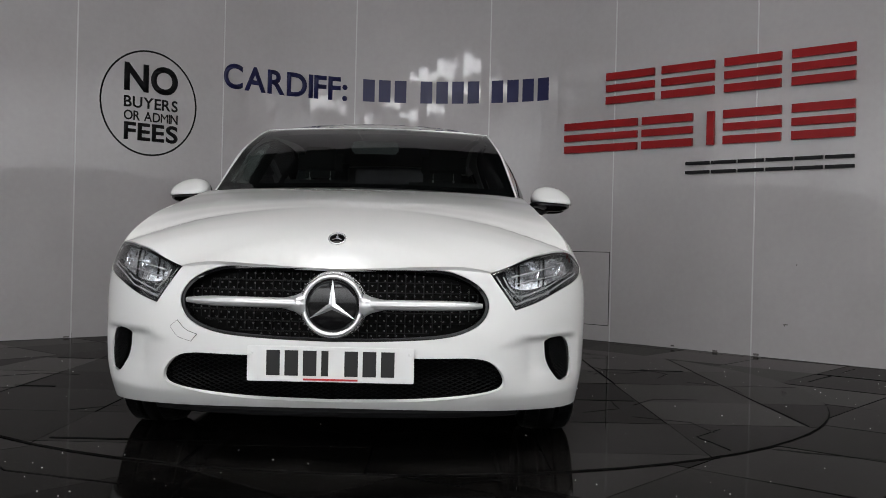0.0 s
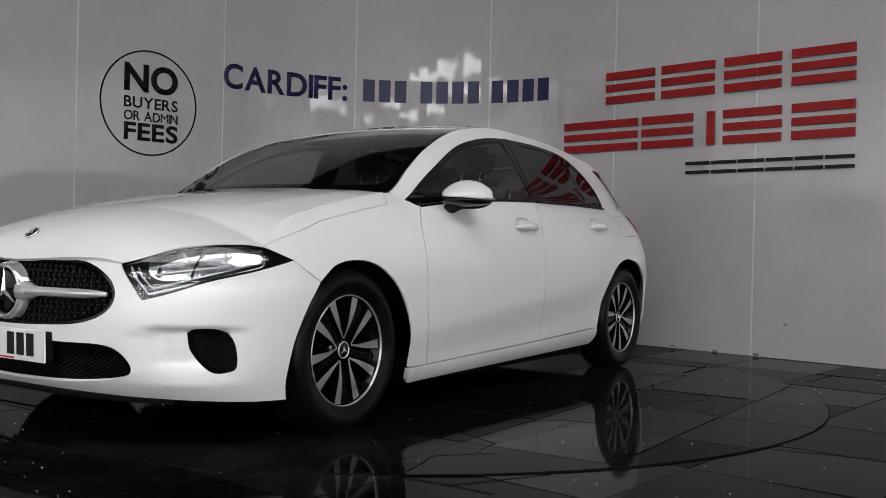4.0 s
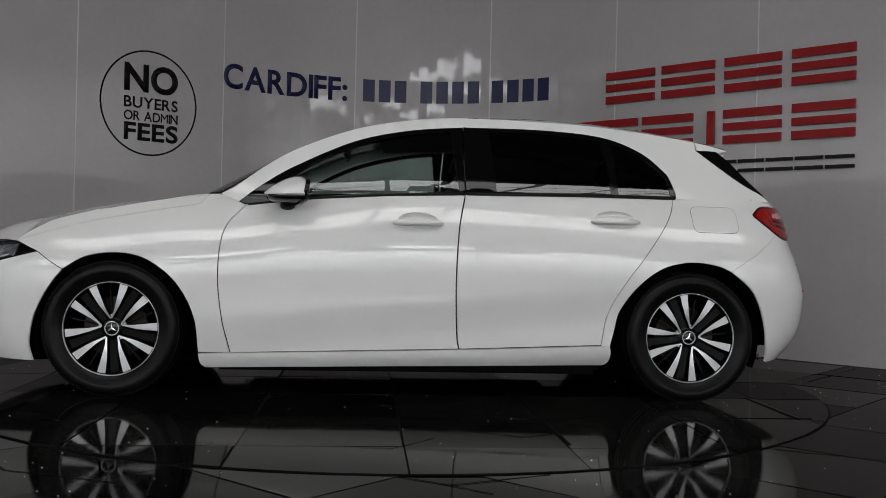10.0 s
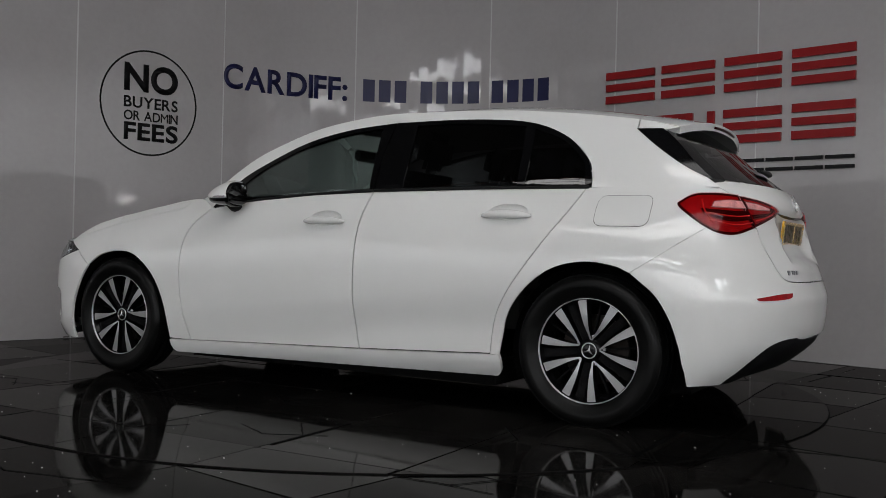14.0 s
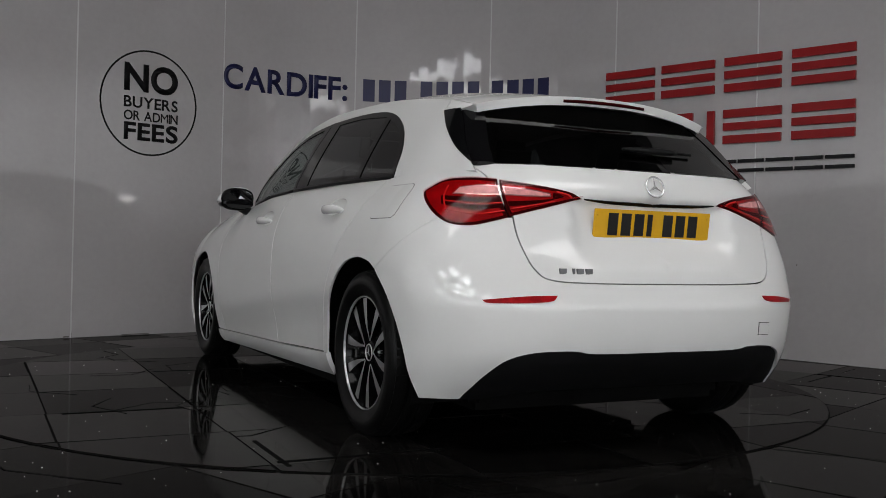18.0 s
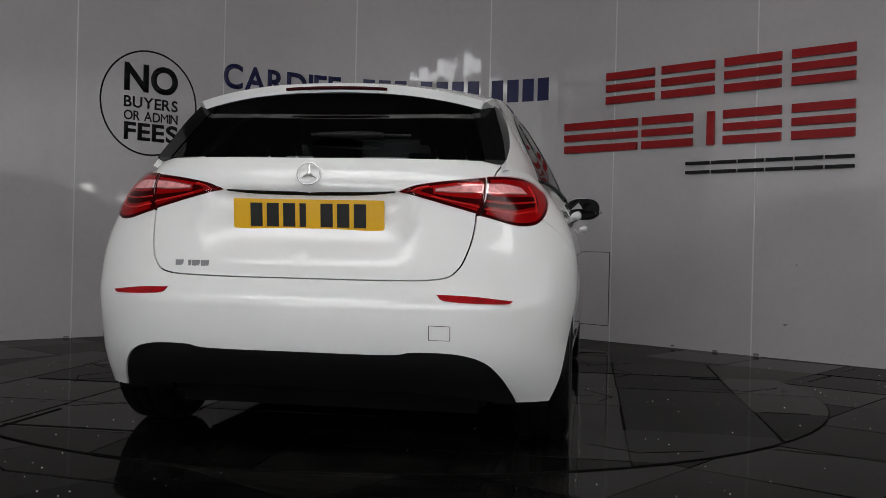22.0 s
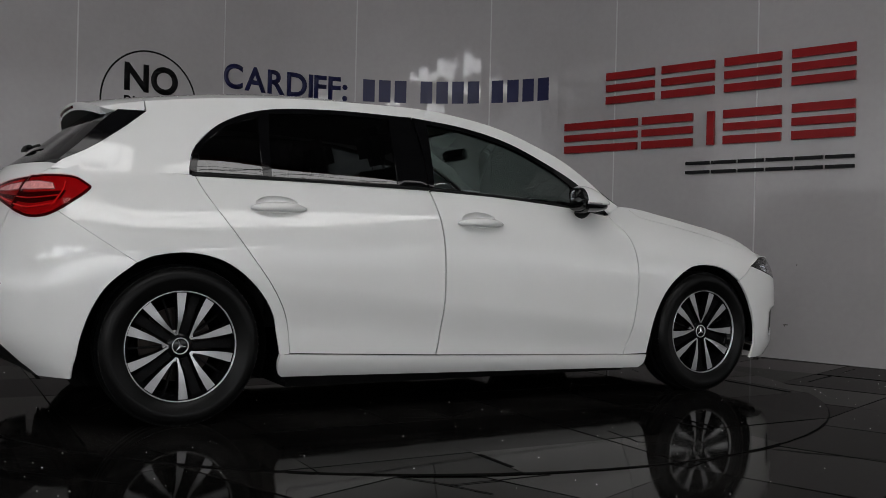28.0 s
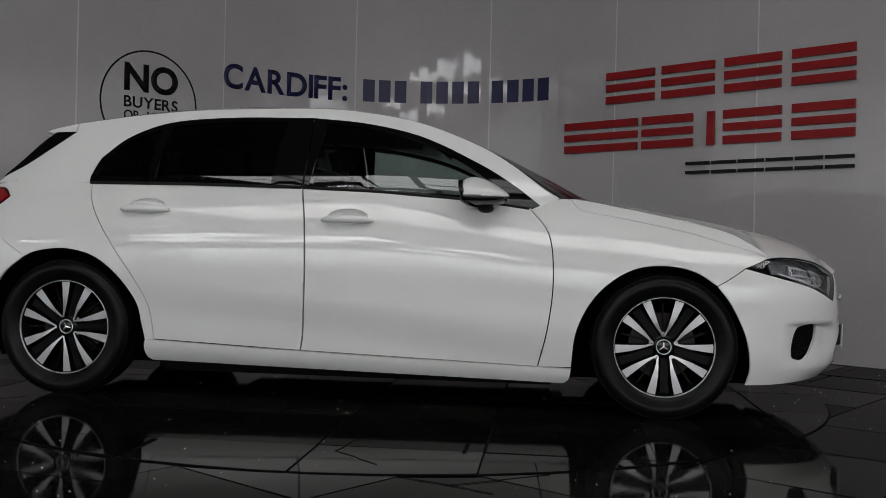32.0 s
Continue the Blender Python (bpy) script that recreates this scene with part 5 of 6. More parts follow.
for x, sg, spin in ((1.3635, 1, 5), (1.3635, -1, 2), (-1.3635, 1, -11), (-1.3635, -1, 20)):
    wheel(x, sg, spin)

# ---------------------------------------------------------------- car: front details
def behind(surface, depth):
    def at(p, z):
        q = surface(p, z)
        return q - Vector((depth, 0, 0))
    return at


GRILLE_L, INTAKE_L = loop(GRILLE, [GRILLE[-1], GRILLE[0]]), loop(INTAKE, [INTAKE[-1], INTAKE[0]])
grille_ob = panel("grille", GRILLE_L, behind(body, 0.055), M_DARK, car, gap=-0.012, weld=True, flange=0, step=0.05, label="black studded radiator grille")
panel("grille_rim", loop(GRILLE, [GRILLE[-1], (FRONT_MID, 0.428)], [(FRONT_MID, 0.428), nose_y(0.2, 0.433), nose_y(0.365, 0.447), nose_y(0.455, 0.482), nose_y(0.484, 0.535), nose_y(0.459, 0.586), nose_y(0.395, 0.624), nose_y(0.30, 0.641), (FRONT_MID, 0.645)], [(FRONT_MID, 0.645), (FRONT_MID, 0.655)]),
      behind(body, 0.006), M_TRIM, grille_ob, gap=0.0, weld=True, flange=0.03, step=0.03)
rows = []
for k in range(7):
    z = 0.445 + 0.032 * k
    rows.append([((FRONT_MID - 0.0), z)] + [nose_y(y, z) for y in (0.1, 0.2, 0.3, 0.4, 0.47)])
gl = behind(body, 0.035)
for sg in (1, -1):
    bm = bmesh.new()
    for line in rows:
        lim = 0.485 * math.sqrt(max(0.05, 1 - ((line[0][1] - 0.537) / 0.118) ** 2))
        pts = [gl(*nose_y(y, line[0][1])) for y in np.linspace(0.004, lim, 8)]
        tube(bm, [(q.x, sg * q.y, q.z) for q in pts], 0.0022, 5)
    for y in np.linspace(0.02, 0.46, 16):
        h = 0.112 * math.sqrt(max(0.05, 1 - (y / 0.49) ** 2))
        pts = [gl(*nose_y(y, z)) for z in np.linspace(0.537 - h, 0.537 + h, 7)]
        tube(bm, [(q.x, sg * q.y, q.z) for q in pts], 0.0022, 5)
    bit("grille_mesh", bm, M_MESH, grille_ob)
bm = bmesh.new()
for sg in (1, -1):
    for i, z in enumerate(np.arange(0.437, 0.645, 0.0158)):
        lim = 0.47 * math.sqrt(max(0.02, 1 - ((z - 0.537) / 0.118) ** 2))
        for y in np.arange(0.012 + (0.0135 if i % 2 else 0), lim, 0.027):
            q = gl(*nose_y(y, z))
            v = bmesh.ops.create_cube(bm, size=0.0046)["verts"]
            for w in v:
                w.co = Vector((q.x + 0.008 + w.co.x, sg * q.y + w.co.y, q.z + w.co.z))
studs = bit("grille_studs", bm, mat("stud_plastic", (0.025, 0.025, 0.027), 0.3, vary=0.2, vary_scale=30), grille_ob)
tagged(studs, kind="stuff")
for sg in (1, -1):
    pts = [(body(*nose_y(y, z)), r) for y, z, r in [(yy, 0.537 + 0.0 * yy, 0.0165 - 0.009 * max(0, (yy - 0.36) / 0.115) ** 2) for yy in np.linspace(0.09, 0.472, 14)]]
    bm = tube(bmesh.new(), [(q.x + 0.004, sg * q.y, q.z) for q, r in pts], [r for q, r in pts], 14, 1.0)
    bit("grille_bar", bm, M_SATIN, grille_ob, "satin silver grille blade", smooth=True)
# round badge on the grille: plain ring and three-pointed shape
turn_front = Matrix.Translation((2.262, 0, 0.532)) @ pose(0, 0, 0, 0, 0, -90)


def placed(ob, m):
    ob.matrix_basis = m
    return ob


badge = placed(bit("round_badge", turned([(0.0, 0.006), (0.07, 0.004), (0.085, 0.0), (0.088, -0.02)], 64), M_TRIM, grille_ob, "large round badge, chrome ring on black", smooth=True), turn_front)
bit("badge_ring", turned([(0.0835, -0.03), (0.0835, 0.004), (0.087, 0.0085), (0.093, 0.010), (0.098, 0.006), (0.102, -0.004), (0.108, -0.03)], 64), M_CHROME, badge, smooth=True)
bit("badge_star", star_bm(0.085, 0.0135, 0.005), M_CHROME, badge)
for sg in (1, -1):
    bm = tube(bmesh.new(), [(2.238, sg * 0.085, 0.534), (2.238, sg * 0.12, 0.535), (2.236, sg * 0.16, 0.536)], [0.045, 0.026, 0.0165], 14, 1.0)
    bit("badge_shoulder", bm, M_SATIN, grille_ob, smooth=True)
small = bit("bonnet_badge", turned([(0.0, 0.004), (0.022, 0.003), (0.026, 0.0), (0.026, -0.004)], 40), M_TRIM, car, "small round badge on the bonnet", smooth=True)
small.matrix_basis = Matrix.Translation((2.158 + OX, OY, 0.742)) @ pose(0, 0, 0, 0, 0, -90) @ pose(0, 0, 0, 48, 0, 0)
bit("badge_ring", torus_bm(0.0265, 0.003, 0.002), M_CHROME, small, smooth=True)
bit("badge_star", star_bm(0.022, 0.004, 0.0045), M_CHROME, small)

# lower intake, side openings
intake_ob = panel("lower_intake", INTAKE_L, behind(body, 0.06), M_DARK, car, gap=-0.012, weld=True, flange=0, step=0.05)
il = behind(body, 0.03)


def mesh_fill(outline, surf, step, slope, radius, name, parent, sides=(1, -1)):
    """Crossed bars that fill an opening."""
    lo = [min(q[i] for q in outline) for i in (0, 1)]
    hi = [max(q[i] for q in outline) for i in (0, 1)]
    for sg in sides:
        bm = bmesh.new()
        for d in (1, -1):
            c = lo[1] - slope * (hi[0] - lo[0])
            while c < hi[1] + slope * (hi[0] - lo[0]):
                run = []
                for i in range(121):
                    a = lo[0] + (hi[0] - lo[0]) * i / 120
                    b = c + slope * ((a - lo[0]) if d > 0 else (hi[0] - a))
                    if inside((a, b), outline):
                        run.append((a, b))
                    elif len(run) > 1:
                        pts = [surf(*run[0]), surf(*run[len(run) // 2]), surf(*run[-1])]
                        tube(bm, [(q.x, sg * q.y, q.z) for q in pts], radius, 4, caps=False)
                        run = []
                    else:
                        run = []
                if len(run) > 1:
                    pts = [surf(*run[0]), surf(*run[len(run) // 2]), surf(*run[-1])]
                    tube(bm, [(q.x, sg * q.y, q.z) for q in pts], radius, 4, caps=False)
                c += step
        tagged(bit(name, bm, M_MESH, parent), kind="stuff")


mesh_fill(INTAKE_L, il, 0.0135, 0.5, 0.0022, "intake_mesh", intake_ob)
for side in (False, True):
    fog_ob = panel("side_intake", FOG, behind(body, 0.05), M_DARK, car, mirror=side, gap=-0.012, flange=0, step=0.04)
    mesh_fill(shrink(FOG, 0.005), behind(body, 0.034), 0.0105, 0.55, 0.002, "intake_mesh", fog_ob, sides=(-1,) if side else (1,))
bm = tube(bmesh.new(), [(body(*nose_y(abs(y), 0.20)).x - 0.07, y, 0.178) for y in np.linspace(-0.60, 0.60, 24)], 0.020, 8, 1.0)
bit("front_lip", bm, M_PLASTIC, car)

tow = loop([nose_y(0.505, 0.470), nose_y(0.530, 0.448)], [nose_y(0.530, 0.448), nose_y(0.500, 0.418), nose_y(0.455, 0.405)], [nose_y(0.455, 0.405), nose_y(0.435, 0.428)], [nose_y(0.435, 0.428), nose_y(0.475, 0.442), nose_y(0.505, 0.470)])
panel("tow_gap", tow, body, M_DARK, car, mirror=True, gap=-0.001, off=0.0005, flange=0.002, step=0.02)
panel("tow_cover", tow, body, M_PAINT, car, mirror=True, gap=0.0005, off=0.0016, flange=0.002, step=0.02)

# headlamps
LAMP = loop(LAMP_TOP, LAMP_IN, LAMP_LOW)


def deep(k):
    """The lamp's inside wall, k metres behind its lens."""
    def at(p, z):
        q = body(p, z)
        return q - Vector((0.8, 0.35, 0)) * k
    return at


def collar(name, outline, near, far, material, parent, mirror):
    """The wall of a recess, from its rim in to its floor."""
    bm = bmesh.new()
    line = dense(outline, 0.03)
    sg = -1 if mirror else 1
    rows = [[bm.verts.new((q.x, sg * q.y, q.z)) for q in (near(*a), far(*a))] for a in line]
    for a, b in zip(rows, rows[1:] + rows[:1]):
        bm.faces.new((a[0], a[1], b[1], b[0]))
    return bit(name, bm, material, parent, smooth=True)


for side in (False, True):
    sg = -1 if side else 1
    lamp = panel("headlamp", LAMP, deep(0.085), M_BOWL, car, mirror=side, gap=0.0, flange=0, step=0.03, label="clear headlamp with chrome reflectors in a black bowl")
    panel("lens", LAMP, body, M_LENS, lamp, mirror=side, gap=0.004, flange=0, step=0.03, off=-0.002)
    collar("bowl_wall", LAMP, deep(0.003), deep(0.085), M_BOWL, lamp, side)
    panel("lamp_rim", LAMP, deep(0.0035), M_TRIM, lamp, mirror=side, gap=0.0, flange=0.004, step=0.03, holes=[shrink(LAMP, 0.007)])
    for run, r in (([nose_y(0.528, 0.632), nose_y(0.548, 0.597), nose_y(0.596, 0.540), nose_y(0.70, 0.573), at_x(1.84, 0.634), at_x(1.80, 0.672)], 0.0042),
                   ([nose_y(0.552, 0.630), nose_y(0.568, 0.600), nose_y(0.606, 0.560), nose_y(0.70, 0.592), at_x(1.86, 0.646)], 0.0030)):
        pts = [deep(0.024)(*q) for q in run]
        bit("light_guide", tube(bmesh.new(), [(q.x, sg * q.y, q.z) for q in pts], r, 8), M_CHROME, lamp, smooth=True)
    tip = loop([LAMP_TIP, at_x(1.785, 0.700), at_x(1.80, 0.708)], [at_x(1.80, 0.708), at_x(1.815, 0.66), at_x(1.83, 0.632)], [at_x(1.83, 0.632), LAMP_TIP])
    panel("lamp_tip", tip, deep(0.016), M_TRIM, lamp, mirror=side, gap=0.001, flange=0.02, step=0.025)
    top = loop([nose_y(0.565, 0.658), nose_y(0.59, 0.600), nose_y(0.66, 0.588), nose_y(0.76, 0.620), at_x(1.80, 0.660)], [at_x(1.80, 0.660), at_x(1.79, 0.690), nose_y(0.745, 0.703), nose_y(0.66, 0.688), nose_y(0.565, 0.658)])
    panel("reflector", top, deep(0.05), M_REFLECT, lamp, mirror=side, gap=0.0, flange=0.02, step=0.012)
    for ya, za, yb, zb, m in ((0.700, 0.600, 0.705, 0.696, M_TRIM), (0.610, 0.598, 0.612, 0.672, M_TRIM), (0.585, 0.628, 0.770, 0.672, M_CHROME), (0.60, 0.606, 0.775, 0.640, M_CHROME)):
        pts = [deep(0.036)(*nose_y(ya + (yb - ya) * k / 6, za + (zb - za) * k / 6)) for k in range(7)]
        bit("lamp_rib", tube(bmesh.new(), [(q.x, sg * q.y, q.z) for q in pts], 0.0038, 6), m, lamp, smooth=True)
    for y, z, r in ((0.655, 0.648, 0.034), (0.745, 0.662, 0.026)):
        q = body(*nose_y(y, z))
        m = Matrix.Translation((q.x - 0.055, sg * (q.y - 0.02), q.z)) @ pose(0, 0, 0, 0, 0, -90 + sg * 15)
        b = bit("reflector_bowl", turned([(0.0, -0.03), (r * 0.4, -0.026), (r * 0.75, -0.012), (r, 0.012), (r * 1.08, 0.012)], 28), M_REFLECT, lamp, smooth=True)
        b.matrix_basis = m
        c = bit("bulb", ellipsoid(bmesh.new(), (0, -0.005, 0), (0.009, 0.018, 0.009)), M_CLEAR_LAMP, lamp, smooth=True)
        c.matrix_basis = m


def plate(name, m, face, label):
    """A number plate with plain bars for its characters."""
    p = bit(name, boxed((-0.26, -0.003, -0.0555), (0.26, 0.003, 0.0555), 0.002), face, car, label)
    p.matrix_basis = Matrix.Translation((OX, OY, 0)) @ m
    x = -0.200
    for w in (0.05, 0.05, 0.05, 0.03, None, 0.05, 0.05, 0.05):
        if w is None:
            x += 0.035
            continue
        bit("bar", boxed((x, -0.0045, -0.0365), (x + w - 0.008, -0.0031, 0.0425)), M_PLATE_BAR, p)
        x += w + 0.007
    bit("small_bar", boxed((-0.085, -0.0045, -0.051), (0.085, -0.0031, -0.045)), M_PLATE_RED, p)
    for sx in (-0.245, 0.245):
        c = bit("screw_cap", turned([(0.0, -0.0055), (0.004, -0.005), (0.0045, -0.003)], 12), face, p)
        c.location = (sx, 0, 0.035)
    return p


plate("front_plate", Matrix.Translation((2.272, 0, 0.349)) @ pose(0, 0, 0, 0, 0, 90) @ pose(0, 0, 0, 2, 0, 0), M_PLATE_W, "white plate with plain black bars")
bit("plate_holder", boxed((2.235, -0.255, 0.30), (2.266, 0.255, 0.40), 0.004), M_PLASTIC, car)

# ---------------------------------------------------------------- car: rear details
plate("rear_plate", Matrix.Translation((-2.004, 0, 0.817)) @ pose(0, 0, 0, 0, 0, -90) @ pose(0, 0, 0, 7, 0, 0), M_PLATE_Y, "yellow plate with plain black bars")
turn_rear = pose(0, 0, 0, 0, 0, 90)
rb = placed(bit("round_badge", torus_bm(0.0385, 0.0035, 0.004), M_CHROME, tailgate, "round chrome badge", smooth=True), Matrix.Translation((-2.008, 0, 0.957)) @ turn_rear @ pose(0, 0, 0, 16, 0, 0))
bit("badge_star", star_bm(0.038, 0.006, 0.003), M_CHROME, rb)
for k, (y0, y1) in enumerate(((0.435, 0.408), (0.388, 0.379), (0.373, 0.346), (0.340, 0.313))):
    q = body(*tail_y((y0 + y1) / 2, 0.652))
    bit("badge_bar", boxed((q.x - 0.004, min(y0, y1), 0.643), (q.x + 0.006, max(y0, y1), 0.662), 0.001), M_DARK_CHROME, tailgate)
slot = loop([tail_y(0.292, 0.9035), tail_y(0.292, 0.9005)], [tail_y(0.292, 0.9005), tail_y(0.18, 0.8905), (REAR_MID, 0.887)], [(REAR_MID, 0.887), (REAR_MID, 0.898)], [(REAR_MID, 0.898), tail_y(0.18, 0.900), tail_y(0.292, 0.9035)])
panel("handle_slot", slot, body, M_TRIM, tailgate, gap=0.0, weld=True, off=0.003, flange=0.01, step=0.05)
IN_LAMP = loop([tail_y(0.300, 0.903), tail_y(0.36, 0.926), tail_y(0.467, 0.945), tail_y(0.5793, 0.960)], [tail_y(0.5793, 0.960), tail_y(0.5703, 0.832)], [tail_y(0.5703, 0.832), tail_y(0.46, 0.862), tail_y(0.34, 0.894), tail_y(0.300, 0.903)])
OUT_LAMP = loop([tail_y(0.5817, 0.963), tail_y(0.65, 0.968), at_x(-1.745, 0.961), at_x(-1.694, 0.924)],
                [at_x(-1.694, 0.924), at_x(-1.700, 0.910), at_x(-1.735, 0.880), at_x(-1.812, 0.826), tail_y(0.74, 0.803), tail_y(0.68, 0.801), tail_y(0.5727, 0.829)], [tail_y(0.5727, 0.829), tail_y(0.5817, 0.963)])


def scaled(outline, k, dx=0.0, dz=0.0):
    cx, cz = sum(q[0] for q in outline) / len(outline), sum(q[1] for q in outline) / len(outline)
    return [(cx + (a - cx) * k[0] + dx, cz + (b - cz) * k[1] + dz) for a, b in outline]


for side in (False, True):
    for outline, out in ((IN_LAMP, False), (OUT_LAMP, True)):
        lamp = panel("tail_lamp", outline, body, M_RED_DEEP, car, mirror=side, gap=0.0008, off=0.002, flange=0.03, step=0.025, label="glossy dark-rimmed red tail lamp with a clear strip")
        panel("red_reflector", shrink(outline, 0.011), body, M_RED_LENS, lamp, mirror=side, gap=0.0, off=0.0035, flange=0.002, step=0.02)
        if out:
            pale = loop([tail_y(0.588, 0.936), tail_y(0.64, 0.938), tail_y(0.69, 0.930)], [tail_y(0.69, 0.930), tail_y(0.712, 0.908)], [tail_y(0.712, 0.908), tail_y(0.64, 0.906), tail_y(0.586, 0.907)], [tail_y(0.586, 0.907), tail_y(0.588, 0.936)])
            dark = loop([tail_y(0.586, 0.898), tail_y(0.66, 0.896), at_x(-1.78, 0.902)], [at_x(-1.78, 0.902), at_x(-1.80, 0.872)], [at_x(-1.80, 0.872), tail_y(0.68, 0.852), tail_y(0.583, 0.862)], [tail_y(0.583, 0.862), tail_y(0.586, 0.898)])
            lines = [[tail_y(0.584, 0.880), tail_y(0.66, 0.875), at_x(-1.80, 0.886)], [tail_y(0.582, 0.852), tail_y(0.67, 0.840), at_x(-1.815, 0.856)], [at_x(-1.775, 0.94), at_x(-1.79, 0.90), at_x(-1.83, 0.845)]]
        else:
            pale = loop([tail_y(0.425, 0.914), tail_y(0.50, 0.927), tail_y(0.573, 0.934)], [tail_y(0.573, 0.934), tail_y(0.572, 0.907)], [tail_y(0.572, 0.907), tail_y(0.50, 0.904), tail_y(0.425, 0.906)], [tail_y(0.425, 0.906), tail_y(0.425, 0.914)])
            dark = loop([tail_y(0.375, 0.905), tail_y(0.39, 0.914), tail_y(0.415, 0.918)], [tail_y(0.415, 0.918), tail_y(0.418, 0.897)], [tail_y(0.418, 0.897), tail_y(0.49, 0.889), tail_y(0.569, 0.884)], [tail_y(0.569, 0.884), tail_y(0.566, 0.866)], [tail_y(0.566, 0.866), tail_y(0.48, 0.878), tail_y(0.375, 0.905)])
            lines = [[tail_y(0.41, 0.890), tail_y(0.48, 0.875), tail_y(0.565, 0.858)], [tail_y(0.345, 0.903), tail_y(0.36, 0.914), tail_y(0.40, 0.924)]]
        panel("dark_insert", dark, body, M_RED_DEEP, lamp, mirror=side, gap=0.0, off=0.0048, flange=0.001, step=0.02)
        panel("clear_frame", pale, body, M_CHROME, lamp, mirror=side, gap=-0.002, off=0.0056, flange=0.001, step=0.02)
        panel("reverse_lens", pale, body, M_REVERSE, lamp, mirror=side, gap=0.0015, off=0.0066, flange=0.001, step=0.02)
        for run in lines:
            pts = [body(*q) for q in spline(run)]
            bit("light_guide", tube(bmesh.new(), [(q.x - 0.006, (-1 if side else 1) * (q.y + 0.003), q.z) for q in pts], 0.0028, 6), M_RED_BRIGHT, lamp, smooth=True)
        panel("outer_lens", outline, body, M_RED_OUTER, lamp, mirror=side, gap=0.002, off=0.0085, flange=0, step=0.02)
    refl = loop([tail_y(0.452, 0.571), tail_y(0.56, 0.567), tail_y(0.689, 0.553)], [tail_y(0.689, 0.553), tail_y(0.66, 0.543), tail_y(0.49, 0.550), tail_y(0.452, 0.571)])
    panel("rear_reflector", refl, body, M_RED_LENS, car, mirror=side, gap=0.0, off=0.003, flange=0.008, step=0.02, label="slim red reflector")
cap = loop([tail_y(0.432, 0.472), tail_y(0.497, 0.470)], [tail_y(0.497, 0.470), tail_y(0.497, 0.425)], [tail_y(0.497, 0.425), tail_y(0.432, 0.427)], [tail_y(0.432, 0.427), tail_y(0.432, 0.472)])
panel("tow_gap", cap, body, M_DARK, car, mirror=True, gap=-0.0012, off=0.0005, flange=0.002, step=0.02)
panel("tow_cover", cap, body, M_PAINT, car, mirror=True, gap=0.0006, off=0.0016, flange=0.002, step=0.02)
flap = [at_x(-1.486 + sx * 0.082 + 0.033 * math.cos(a), 0.890 + sz * 0.032 + 0.033 * math.sin(a))
        for sx, sz, a0 in ((1, 1, 0), (-1, 1, 90), (-1, -1, 180), (1, -1, 270)) for a in (radians(a0 + d) for d in (0, 22, 45, 67, 90))]
panel("flap_gap", flap, body, M_DARK, car, gap=0.0, off=0.0006, flange=0.004, step=0.03)
panel("fuel_flap", shrink(flap, 0.0018), body, M_PAINT, car, gap=0.0, off=0.0016, flange=0.002, step=0.03)
val = loop(VALANCE, [VALANCE[-1], tail_y(0.60, 0.209), tail_y(0.4, 0.235), (REAR_MID, 0.240)], [(REAR_MID, 0.228), (REAR_MID, 0.374)])


def tucked(p, z):
    q = body(p, z)
    return Vector((q.x + 0.006 + (0.006 + 0.25 * max(0, 0.34 - z)) * max(0.0, min(1.0, (0.70 - q.y) / 0.18)), q.y, z))


panel("rear_valance", val, tucked, M_PLASTIC, car, weld=True, gap=0.0, flange=0.008, step=0.04, label="matt black lower rear valance")
# roof spoiler, high brake lamp, wiper
spoil = skin(arc_of([on_frame(-1.468, 1.2945), on_frame(-1.56, 1.275), on_frame(-1.635, 1.256)]), arc_of([(-1.452, 0, 1.3565), (-1.58, 0, 1.336), (-1.70, 0, 1.314)]), 2.4)
sp = loop([(0.0, 0.0), (0.0, 1.0)], [(0.0, 1.0), (1.0, 0.98)], [(1.0, 0.98), (1.0, 0.0)], [(1.0, 0.0), (0.0, 0.0)])
cheek = loop([(-1.468, 1.2935), (-1.56, 1.2735), (-1.636, 1.2555)], [(-1.636, 1.2555), (-1.60, 1.2470), (-1.54, 1.2450), (-1.470, 1.2515)], [(-1.470, 1.2515), (-1.468, 1.2935)])
spoiler = panel("roof_spoiler", sp, spoil, M_PAINT, car, gap=0.0, weld=True, off=0.0, flange=0.033, step=0.05, more=[(cheek, upper)], label="white roof spoiler over the rear window")
bit("brake_lamp", tube(bmesh.new(), [(-1.6975 + 0.06 * (y / 0.5) ** 2, y, 1.2975 - 0.03 * (y / 0.5) ** 2) for y in np.linspace(-0.19, 0.19, 15)], 0.0075, 10, 0.85), M_RED_DEEP, spoiler, "dark red high-level brake lamp", smooth=True)
wiper = bit("rear_wiper", tube(bmesh.new(), [tuple(rear_screen(0.72, w) + Vector((-0.020, 0, 0.010))) for w in np.linspace(-0.35, 0.06, 10)], [0.010, 0.013, 0.014, 0.014, 0.014, 0.013, 0.012, 0.010, 0.008, 0.006], 8, 0.9), M_PLASTIC, car, "black rear wiper", smooth=True)
bit("wiper_blade", tube(bmesh.new(), [tuple(rear_screen(0.70, w) + Vector((-0.012, 0, 0.006))) for w in np.linspace(-0.5, 0.05, 10)], 0.006, 6), M_PLASTIC, wiper)

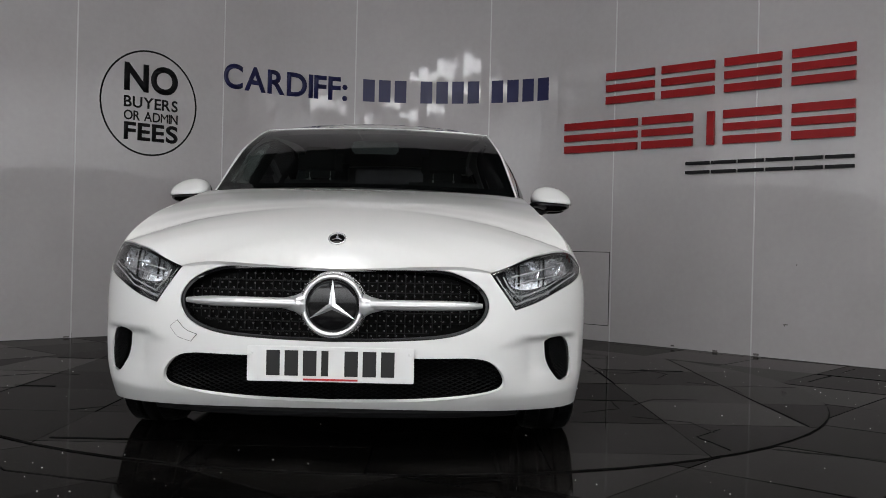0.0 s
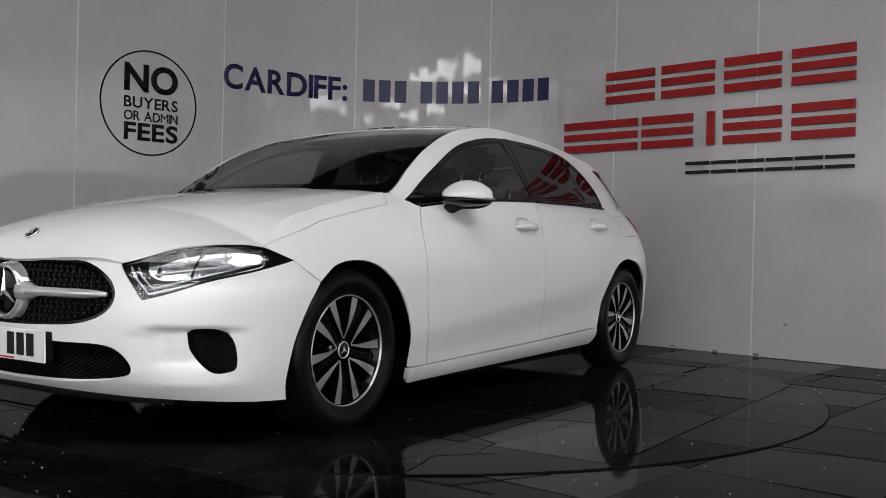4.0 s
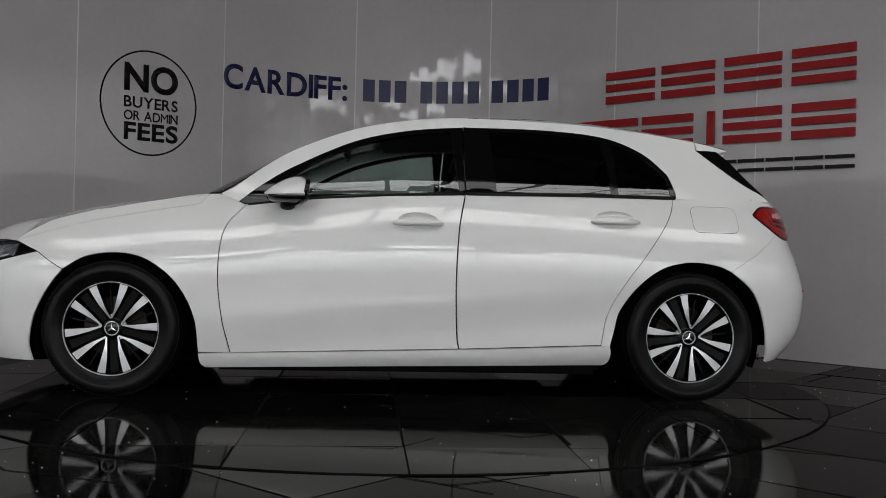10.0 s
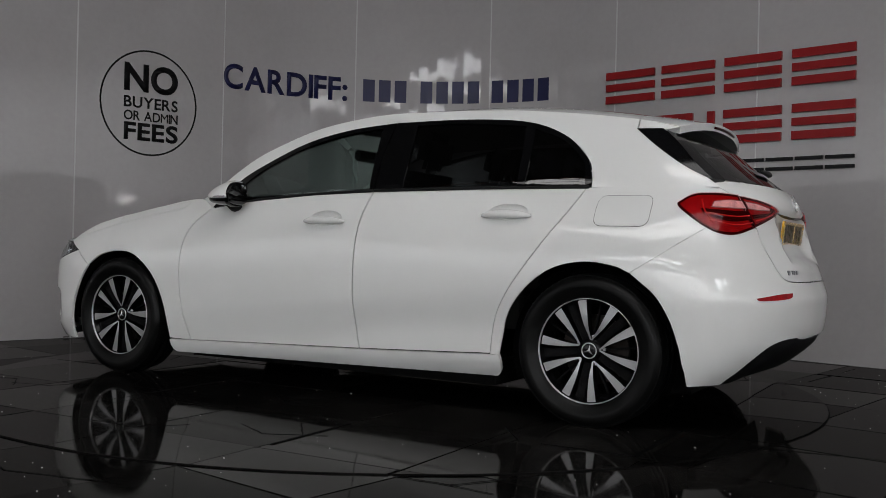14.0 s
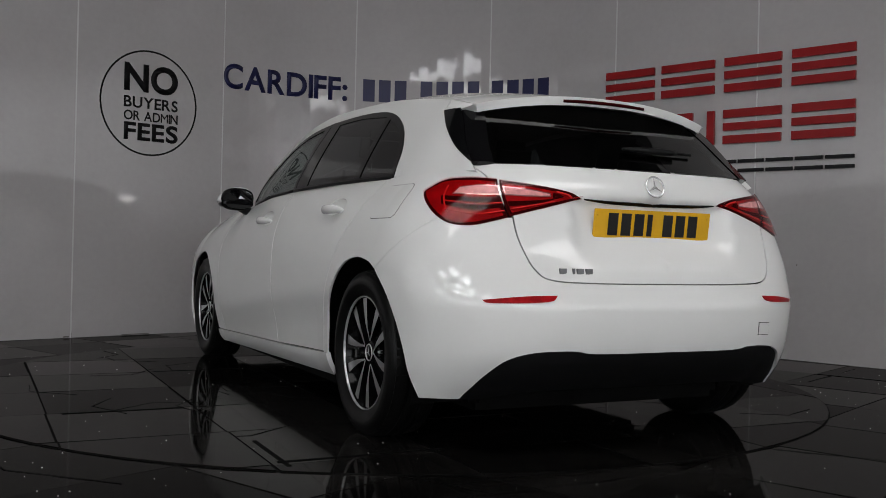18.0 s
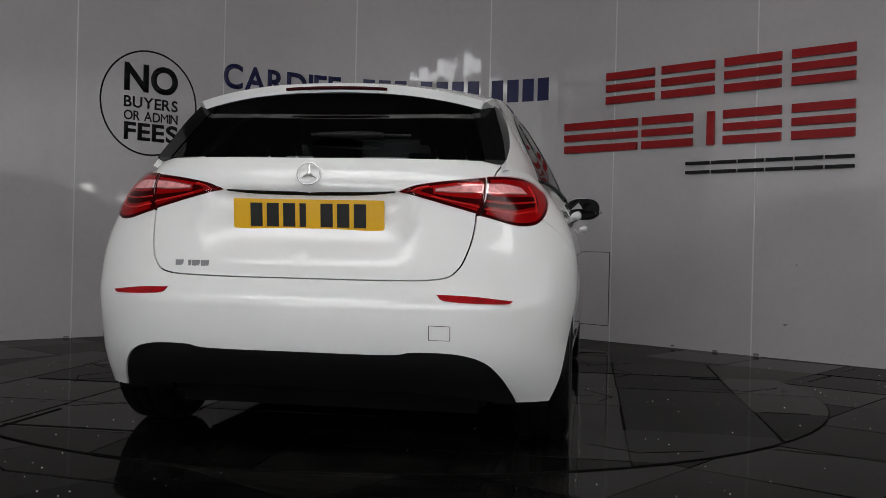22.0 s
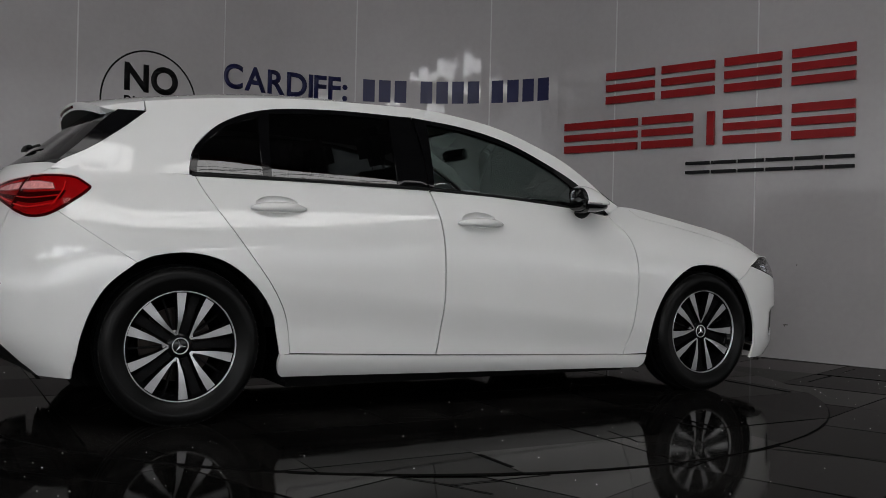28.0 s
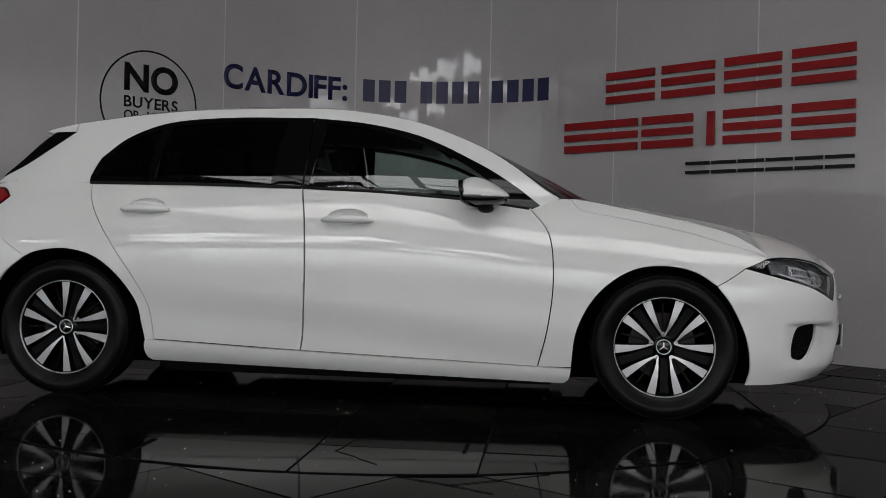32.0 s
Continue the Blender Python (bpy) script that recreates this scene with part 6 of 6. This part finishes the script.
# ---------------------------------------------------------------- car: cabin
def seat(x, y, back_rake=16, wide=0.25):
    bm = boxed((x - 0.25, y - wide, 0.36), (x + 0.27, y + wide, 0.56), 0.05)
    bit("seat_cushion", bm, M_CABIN, car)
    bm = boxed((-0.07, -wide, 0.0), (0.07, wide, 0.62), 0.05)
    s = bit("seat_back", bm, M_CABIN, car)
    s.matrix_basis = Matrix.Translation((x - 0.24 + OX, y + OY, 0.50)) @ pose(0, 0, 0, 0, -back_rake, 0)
    bm = boxed((-0.05, -0.13, 0.64), (0.05, 0.13, 0.83), 0.045)
    bit("headrest", bm, M_CABIN, s)
    for k in (-0.06, 0.06):
        bit("headrest_post", tube(bmesh.new(), [(0, k, 0.60), (0, k, 0.68)], 0.006, 6), M_SATIN, s)


for y in (0.36, -0.36):
    seat(0.10, y)
    seat(-0.75, y, 20, 0.27)
bit("dashboard", boxed((0.55, -0.66, 0.55), (0.98, 0.66, 0.915), 0.06), M_CABIN, car)
bit("instrument_screen", boxed((0.53, -0.42, 0.90), (0.545, 0.14, 1.00), 0.004), M_TRIM, car)
wheel_ob = bit("steering_wheel", torus_bm(0.175, 0.016, 0.0, 36, 8), M_CABIN, car, smooth=True)
wheel_ob.matrix_basis = Matrix.Translation((0.38 + OX, -0.36 + OY, 0.83)) @ pose(0, 0, 0, 0, 0, 90) @ pose(0, 0, 0, -22, 0, 0)
bit("wheel_boss", boxed((-0.07, -0.02, -0.06), (0.07, 0.03, 0.06), 0.02), M_CABIN, wheel_ob)
bit("wheel_spoke", boxed((-0.165, -0.01, -0.015), (0.165, 0.01, 0.02), 0.006), M_CABIN, wheel_ob)
bit("rear_view_mirror", boxed((0.30, -0.12, 1.20), (0.335, 0.12, 1.265), 0.012), M_TRIM, car)
bit("parcel_shelf", boxed((-1.75, -0.60, 0.93), (-1.10, 0.60, 0.96), 0.01), M_CABIN, car)
head = skin(arc_of([(0.10, 0.56, 1.30), (-0.7, 0.53, 1.33), (-1.5, 0.52, 1.25)]), arc_of([(0.14, 0, 1.325), (-0.7, 0, 1.395), (-1.55, 0, 1.30)]), 2.4)
panel("headlining", sq, head, mat("pale_headlining", (0.16, 0.16, 0.155), 0.9, vary=0.1, vary_scale=20), car, gap=0.0, weld=True, flange=0, step=0.1)


def motions():
    turn = [(0, -92.17), (0.5, -95.92), (1, -100.34), (2, -108.99), (3, -117.39), (3.5, -121.58), (5.5, -138.95), (7, -151.97), (9, -169.36),
            (11, -186.63), (13, -204.00), (14.5, -216.66), (16.5, -233.36), (18, -246.45), (19, -255.39), (21, -272.78), (23, -290.47),
            (25.5, -311.86), (27.5, -329.36), (29, -342.49), (30, -351.39), (31, -360.26), (32, -369.19)]
    for thing in (turntable, car):
        walk(thing, [(t, pose(0, 0, 0, 0, 0, a)) for t, a in turn])


motions()
